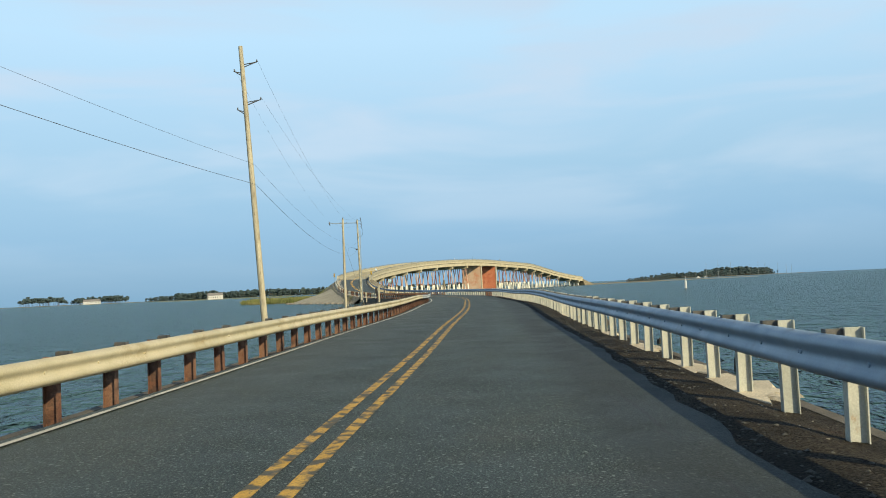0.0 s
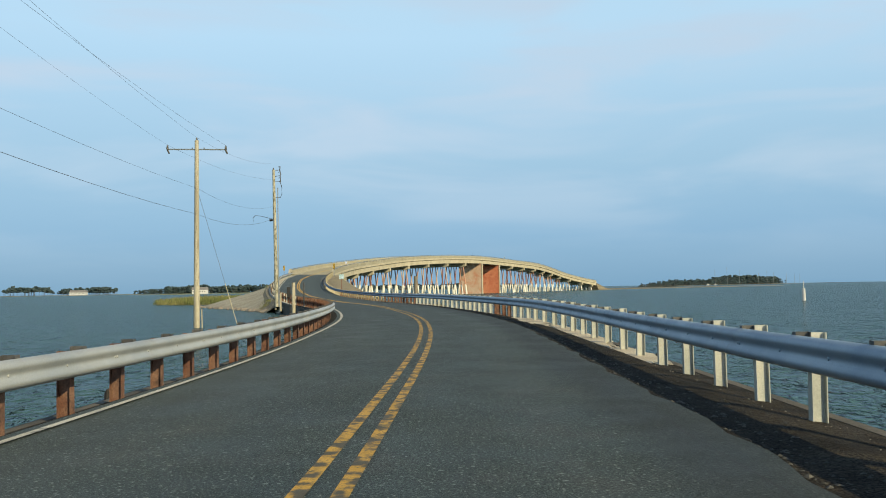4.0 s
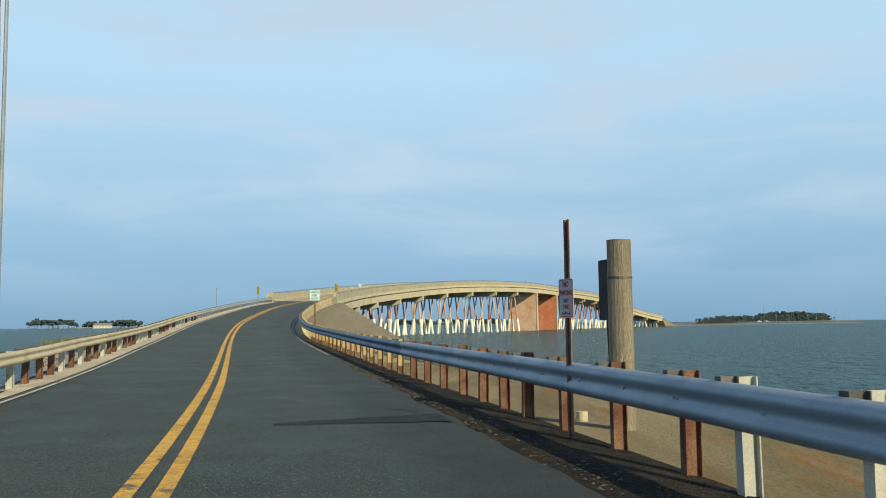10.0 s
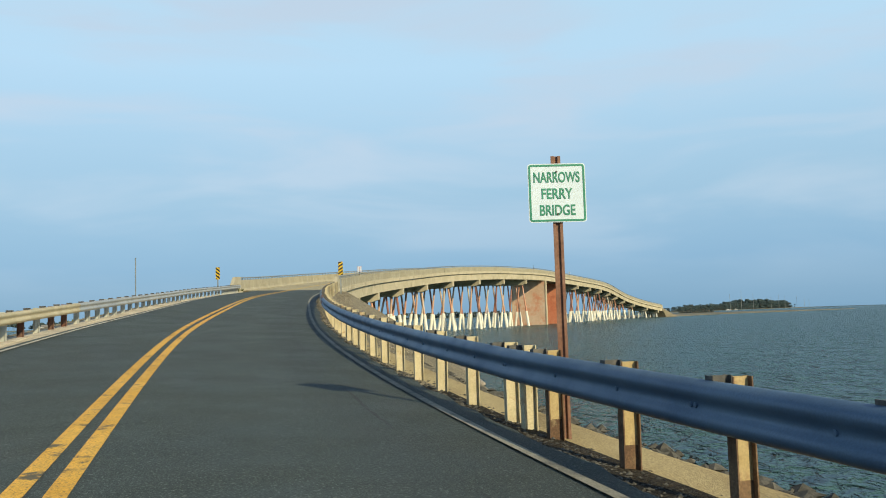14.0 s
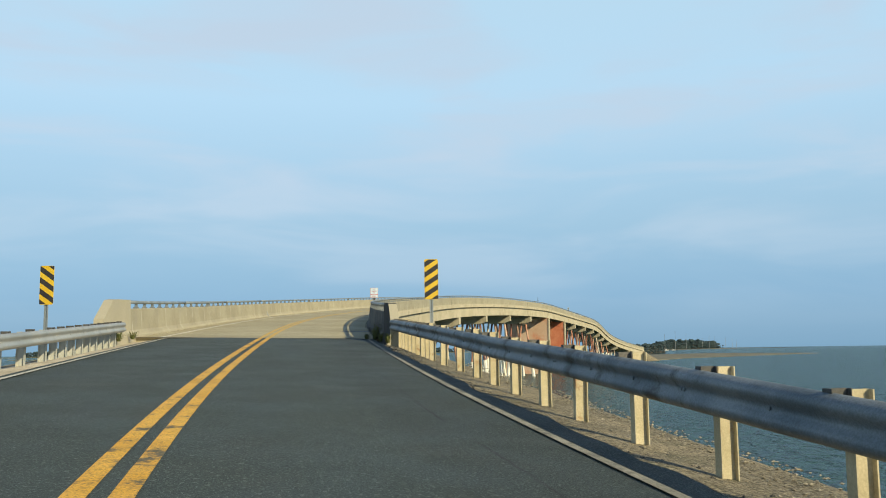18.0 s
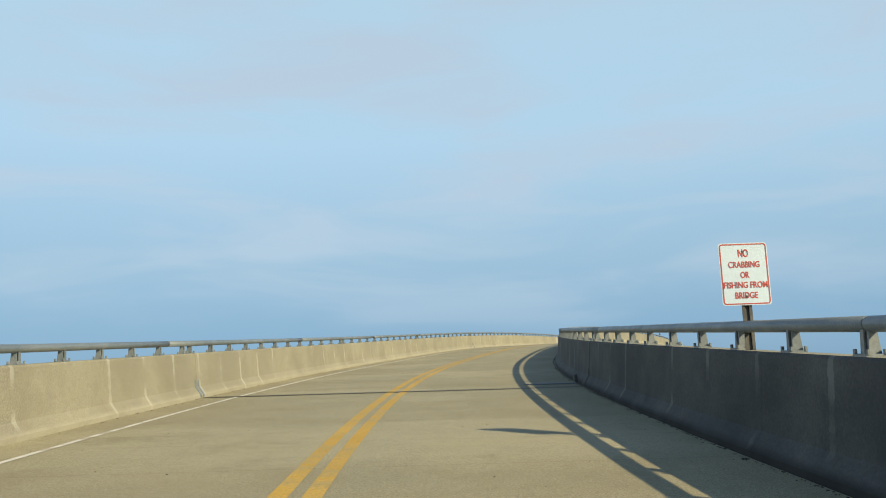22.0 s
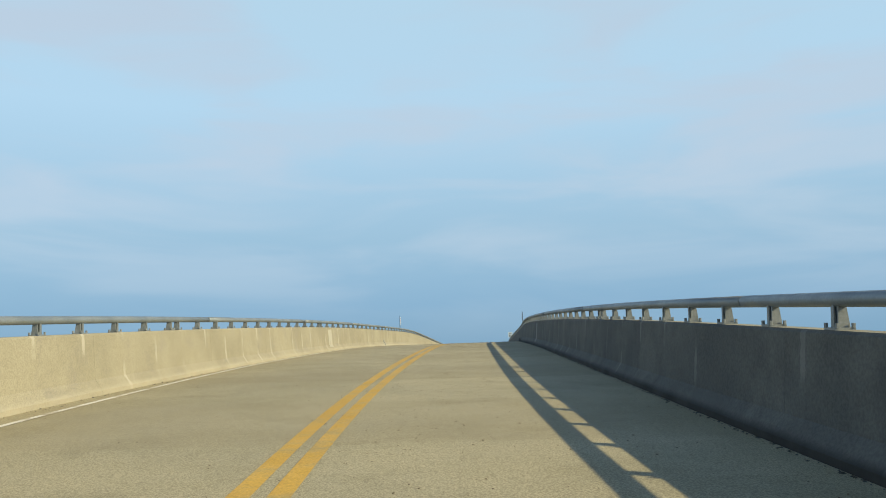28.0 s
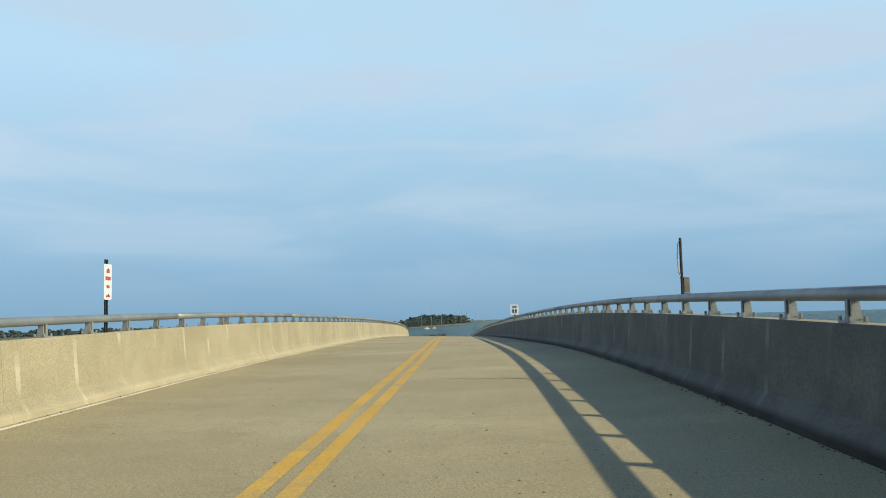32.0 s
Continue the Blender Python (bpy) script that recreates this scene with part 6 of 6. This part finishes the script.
p = P(414.3, PR_OFF + 0.33)
lp = [(0.0, 2.24), (-0.05, 2.15), (-0.07, 1.9), (-0.05, 1.7), (0.0, 1.62)]
for (x0, z0), (x1, z1) in zip(lp, lp[1:]):
    tube(bm, p + Vector((x0, 0, z0)), p + Vector((x1, 0, z1)), 0.010, 0.010, 5)
part("strap", bm, "rail_metal", t)
bm = bmesh.new()
box(bm, (p.x + 0.07, p.y, p.z + 1.5), (0.10, 0.06, 0.24))
box(bm, (p.x + 0.07, p.y, p.z + 1.36), (0.12, 0.07, 0.03))
part("case", bm, "dark_metal", t)
# channel buoy post
bm = bmesh.new()
tube(bm, (43.5, 178, ZW - 0.5), (43.5, 178, ZW + 1.6), 0.28, 0.22, 10)
tube(bm, (43.5, 178, ZW + 1.6), (43.5, 178, ZW + 2.6), 0.05, 0.03, 6)
tagged(part("channel_buoy", bm, "house_white"), "white channel buoy standing in the water", "buoy")

# loose grit and tar specks over the bridge deck
spots = []
for i in range(5200):
    s = SB + 1 + (430 - SB) * rnd.random() if i % 2 else rnd.triangular(345, 415, 386)
    o = rnd.uniform(PL_OFF + 0.15, PR_OFF - 0.15) if i % 2 else rnd.gauss(1.2, 1.1)
    if not PL_OFF + 0.1 < o < PR_OFF - 0.1:
        continue
    spots.append(P(s, o, 0.001))
rubble("deck_grit", spots, 0.006, 0.017, "grit", "dark specks of grit scattered over the deck", 31)

# ---- bridge joints and drains ----
for k, j in enumerate(JOINTS):
    t = thing("expansion_joint", "dark steel expansion joint across the bridge deck", "expansion joint", group="expansion joints", kind="structure")
    wide = 0.34 if k == 0 else 0.26
    w3 = wide / 3
    for i, (a, mt, u) in enumerate(((-wide / 2, "dark_metal", 0.010), (-wide / 2 + w3, "black" if k else "concrete", 0.008), (-wide / 2 + 2 * w3, "dark_metal", 0.010))):
        part("joint_bar", sweep([(PL_OFF + 0.01, u), (0, u), (PR_OFF - 0.01, u)], j + a + 0.004, j + a + w3 - 0.004, w3), mt, t)
    if k == 0:
        continue
    for side, o in ((-1, PL_OFF), (1, PR_OFF)):
        for d in (-0.10, 0.10):
            prof = [(o - side * 0.012, 0.03), (o - side * 0.012, 0.085), (o + side * 0.118, 0.268), (o + side * 0.135, 0.42), (o + side * 0.16, 0.42), (o + side * 0.14, 0.25), (o + side * 0.02, 0.07), (o + side * 0.02, 0.03)]
            part("cover_plate", sweep(prof, j + d - 0.045, j + d + 0.045, 0.09, closed=True), "rail_metal" if side < 0 else "dark_metal", t, "steel cover plate at the parapet foot")
    for side, o in ((-1, PL_OFF), (1, PR_OFF)):
        part("gap_filler", sweep([(o + side * 0.10, 0.0), (o + side * 0.24, 0.25), (o + side * 0.24, PAR_H - 0.05), (o + side * 0.40, PAR_H - 0.05), (o + side * 0.40, 0.0)], j - 0.034, j + 0.034, 0.068, closed=True), "black", t)


def grate(s):
    t = thing("drain_grate", "dark slotted steel drain grate in the deck gutter", "drain grate", group="drain grates")
    o0, o1 = PR_OFF - 1.28, PR_OFF - 0.03
    # flat black sheet under the bars stands in for the dark hole
    part("frame", sweep([(o0, 0.007), (o1, 0.007)], s - 0.26, s + 0.26, 0.26), "black", t)
    n = 17
    for i in range(n):
        o = o0 + 0.03 + (o1 - o0 - 0.06) * i / (n - 1)
        part("bar", sweep([(o - 0.012, 0.008), (o - 0.012, 0.022), (o + 0.012, 0.022), (o + 0.012, 0.008)], s - 0.24, s + 0.24, 0.48, closed=True), "rail_metal", t)
    bm = bmesh.new()
    box(bm, (0, 0.12, 0.11), (0.07, 0.24, 0.20), at_road(s, PR_OFF - 0.03))
    part("inlet", bm, "dark_metal", t, "curb inlet box")


for s in (SB + 7.4, JOINTS[1] + 1.4, JOINTS[2] + 1.35, JOINTS[3] + 1.2):
    grate(s)
# date cast into the end block
me = letters("1980", 0.16, 0.36)
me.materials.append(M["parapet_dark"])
piece("date", me, bpy.data.objects["wall_parapet_right"], "cast date numerals", m=Matrix.Translation(P(SB - 0.45, PR_OFF + 0.135, RAILZ - 0.22)) @ Euler((0, 0, heading(SB + 2) - math.pi / 2)).to_matrix().to_4x4())

# ---- far shores ----


def crown_mesh(vs, fs, c, r, rnd, flat=0.6):
    """One clump of leaves: a small rough ball."""
    i = len(vs)
    n1, n2 = 6, 4
    vs.append((c[0], c[1], c[2] + r * flat * rnd.uniform(0.8, 1.2)))
    for a in range(1, n2):
        ph = math.pi * a / n2
        for b in range(n1):
            th = math.tau * (b + 0.5 * a) / n1
            k = r * rnd.uniform(0.75, 1.25)
            vs.append((c[0] + k * math.sin(ph) * math.cos(th), c[1] + k * math.sin(ph) * math.sin(th), c[2] + k * flat * math.cos(ph)))
    vs.append((c[0], c[1], c[2] - r * flat))
    last = len(vs) - 1
    for b in range(n1):
        fs.append((i, i + 1 + b, i + 1 + (b + 1) % n1))
        for a in range(n2 - 2):
            p, q = i + 1 + a * n1 + b, i + 1 + a * n1 + (b + 1) % n1
            fs.append((p, p + n1, q + n1, q))
        fs.append((last, i + 1 + (n2 - 2) * n1 + (b + 1) % n1, i + 1 + (n2 - 2) * n1 + b))


def wood(a, b, count, depth, h0, h1, seed, label, bare=0.45, gaps=0.0):
    """A strip of pines between two places: trunks and flat uneven crowns."""
    rnd = random.Random(seed)
    vs, fs, tv, tf = [], [], [], []
    a, b = Vector(a), Vector(b)
    side = Vector((-(b - a).y, (b - a).x)).normalized()
    for i in range(count):
        t = rnd.random()
        if gaps and noise.noise(Vector((t * 9 + seed, 0, 0))) < gaps - 0.4:
            continue
        p = a.lerp(b, t) + side * rnd.uniform(0, depth)
        edge = min(1.0, 0.55 + 2.5 * min(t, 1 - t))
        h = rnd.uniform(h0, h1) * edge * (0.85 + 0.3 * noise.noise(Vector((t * 14, seed, 0))))
        k = len(tv)
        r = 0.25
        tv += [(p.x - r, p.y, ZW), (p.x + r, p.y, ZW), (p.x + r * 0.6, p.y, ZW + h * 0.85), (p.x - r * 0.6, p.y, ZW + h * 0.85), (p.x, p.y + r, ZW), (p.x, p.y + r * 0.6, ZW + h * 0.85)]
        tf += [(k, k + 1, k + 2, k + 3), (k + 1, k + 4, k + 5, k + 2), (k + 4, k, k + 3, k + 5)]
        low = bare * h
        for q in range(rnd.randint(3, 5)):
            z = rnd.uniform(low, h * 0.95)
            rr = h * rnd.uniform(0.13, 0.24)
            crown_mesh(vs, fs, (p.x + rnd.uniform(-1, 1) * h * 0.16, p.y + rnd.uniform(-1, 1) * h * 0.16, ZW + z), rr, rnd)
    me = bpy.data.meshes.new("far_wood")
    me.from_pydata(vs, [], fs)
    me.materials.append(M["leaf"])
    ob = tagged(new("far_wood", me), label, "woods", "far woods", "stuff")
    me2 = bpy.data.meshes.new("trunk")
    me2.from_pydata(tv, [], tf)
    me2.materials.append(M["bark"])
    piece("trunk", me2, ob, "bare pine trunks")
    return ob


def shoal(name, pts, h, material, label):
    """A low flat strip of land."""
    bm = bmesh.new()
    top = [bm.verts.new((x, y, ZW + h)) for x, y in pts]
    cx, cy = sum(p[0] for p in pts) / len(pts), sum(p[1] for p in pts) / len(pts)
    low = [bm.verts.new((cx + (x - cx) * 1.05, cy + (y - cy) * 1.05, ZW - 0.5)) for x, y in pts]
    bm.faces.new(top)
    n = len(pts)
    for i in range(n):
        bm.faces.new((top[i], low[i], low[(i + 1) % n], top[(i + 1) % n]))
    bmesh.ops.recalc_face_normals(bm, faces=bm.faces)
    return structure(name, bm, material, label, "shore")


far_trees = "haze-tinted dark green pines along the far shore"
wood((-1085, 1960), (-985, 1995), 70, 25, 19, 26, 1, "small clump of tall pines on the far shore", bare=0.55)
wood((-1010, 2060), (-850, 2010), 170, 35, 15, 23, 2, far_trees, bare=0.4, gaps=0.3)
wood((-800, 2000), (-330, 2020), 620, 60, 15, 22, 3, far_trees, bare=0.12)
wood((-330, 2010), (120, 2060), 420, 60, 11, 16, 4, far_trees, bare=0.1)
wood((318, 1560), (560, 2040), 380, 40, 8, 14, 5, far_trees, bare=0.1)
wood((560, 2040), (900, 2680), 620, 70, 16, 25, 6, far_trees, bare=0.15)
wood((150, 860), (215, 1010), 90, 12, 3, 5, 7, "low scrub on the spit past the bridge", bare=0.05)
shoal("ground_far_shore_left", [(-1180, 1990), (-1000, 1930), (-780, 1960), (-330, 1960), (140, 2010), (150, 2200), (-700, 2250), (-1200, 2150)], 0.6, "marsh", "low green far shore")
M["far_marsh"] = mat("dry_marsh", (0.11, 0.105, 0.07), (0.17, 0.155, 0.10), 0.95, big=0.05, fine=1.0, grain=0.3, bump=0.2, depth=0.1)
shoal("ground_far_island", [(215, 1150), (340, 1600), (560, 1990), (960, 2640), (1250, 2900), (1200, 2980), (860, 2720), (520, 2100), (300, 1650)], 0.6, "far_marsh", "low dry island shore")
# land that takes up the far bridge end
e = P(SEND + 1)
shoal("ground_far_landing", [(e.x - 10, e.y + 4), (e.x + 9, e.y + 2), (e.x + 40, e.y + 60), (e.x + 190, e.y + 230), (e.x + 150, e.y + 330), (e.x + 20, e.y + 200), (e.x - 30, e.y + 90)], 0.35, "far_marsh", "flat marsh spit at the far bridge end")
shoal("ground_house_islet", [(-460, 1200), (-420, 1165), (-340, 1160), (-270, 1190), (-280, 1230), (-420, 1240)], 0.45, "marsh", "low green islet under the white house")
structure("road_far", sweep(lambda s: [(PL_OFF, -0.2 * (s - SEND)), (PR_OFF, -0.2 * (s - SEND)), (PR_OFF + 2, None, ZW), (PL_OFF - 2, None, ZW)], SEND, 612, 3.0, closed=True), "gravel", "far approach road on its bank", "road")
rnd = random.Random(9)
for i in range(9):
    x = 480 + 62 * i + rnd.uniform(-20, 20)
    y = 1900 + (x - 480) * 1.8
    bm = bmesh.new()
    tube(bm, (x, y - 30, ZW), (x, y - 30, ZW + rnd.uniform(26, 40)), 0.40, 0.22, 5)
    tagged(part("far_mast", bm, "rail_metal"), "thin mast on the island shore", "mast", "island masts")


for x, y, l, turn in ((389, 1574, 9.0, 0.3), (406, 1590, 6.5, -0.2)):
    m = Matrix.Translation((x, y, ZW)) @ Euler((0, 0, turn)).to_matrix().to_4x4()
    bm = bmesh.new()
    box(bm, (0, 0, 0.6), (l, 2.6, 1.4), m)
    for v in bm.verts:
        q = m.inverted() @ v.co
        if q.z < 0.5:
            v.co = m @ Vector((q.x * 0.8, q.y * 0.6, q.z))
    t = thing("boat", "small white boat moored off the island shore", "boat", group="moored boats")
    part("hull", bm, "house_white", t)
    bm = bmesh.new()
    box(bm, (-0.4, 0, 1.9), (l * 0.3, 1.8, 1.2), m, bevel=0.1)
    part("cabin", bm, "house_white", t)


def house(x, y, w, d, h, turn, label):
    m = Matrix.Translation((x, y, ZW + 0.4)) @ Matrix.Rotation(turn, 4, "Z")
    t = thing("house", label, "house", group="far houses", m=m)
    bm = bmesh.new()
    box(bm, (0, 0, h / 2), (w, d, h))
    wl_ = part("wall", bm, "house_white", t, m=m)
    bm = bmesh.new()
    vs = [bm.verts.new(q) for q in ((-w / 2 - 0.4, -d / 2 - 0.4, h - 0.1), (w / 2 + 0.4, -d / 2 - 0.4, h - 0.1), (w / 2 + 0.4, d / 2 + 0.4, h - 0.1), (-w / 2 - 0.4, d / 2 + 0.4, h - 0.1), (-w / 2 - 0.4, 0, h + d * 0.35), (w / 2 + 0.4, 0, h + d * 0.35))]
    for f in ((0, 1, 5, 4), (2, 3, 4, 5), (0, 4, 3), (1, 2, 5), (3, 2, 1, 0)):
        bm.faces.new([vs[i] for i in f])
    part("roof", bm, "roof", t, m=m)
    for k in range(int(w // 3)):
        bm = bmesh.new()
        box(bm, (-w / 2 + 1.6 + 3 * k, -d / 2 - 0.03, h * 0.55), (1.0, 0.08, 1.4))
        part("window", bm, "glass", t, m=m)


house(-373, 1186, 20, 10, 5.5, 0.2, "white house with a grey roof on the far shore")
house(-905, 1955, 36, 14, 6.5, 0.1, "low white boathouse on the far shore")
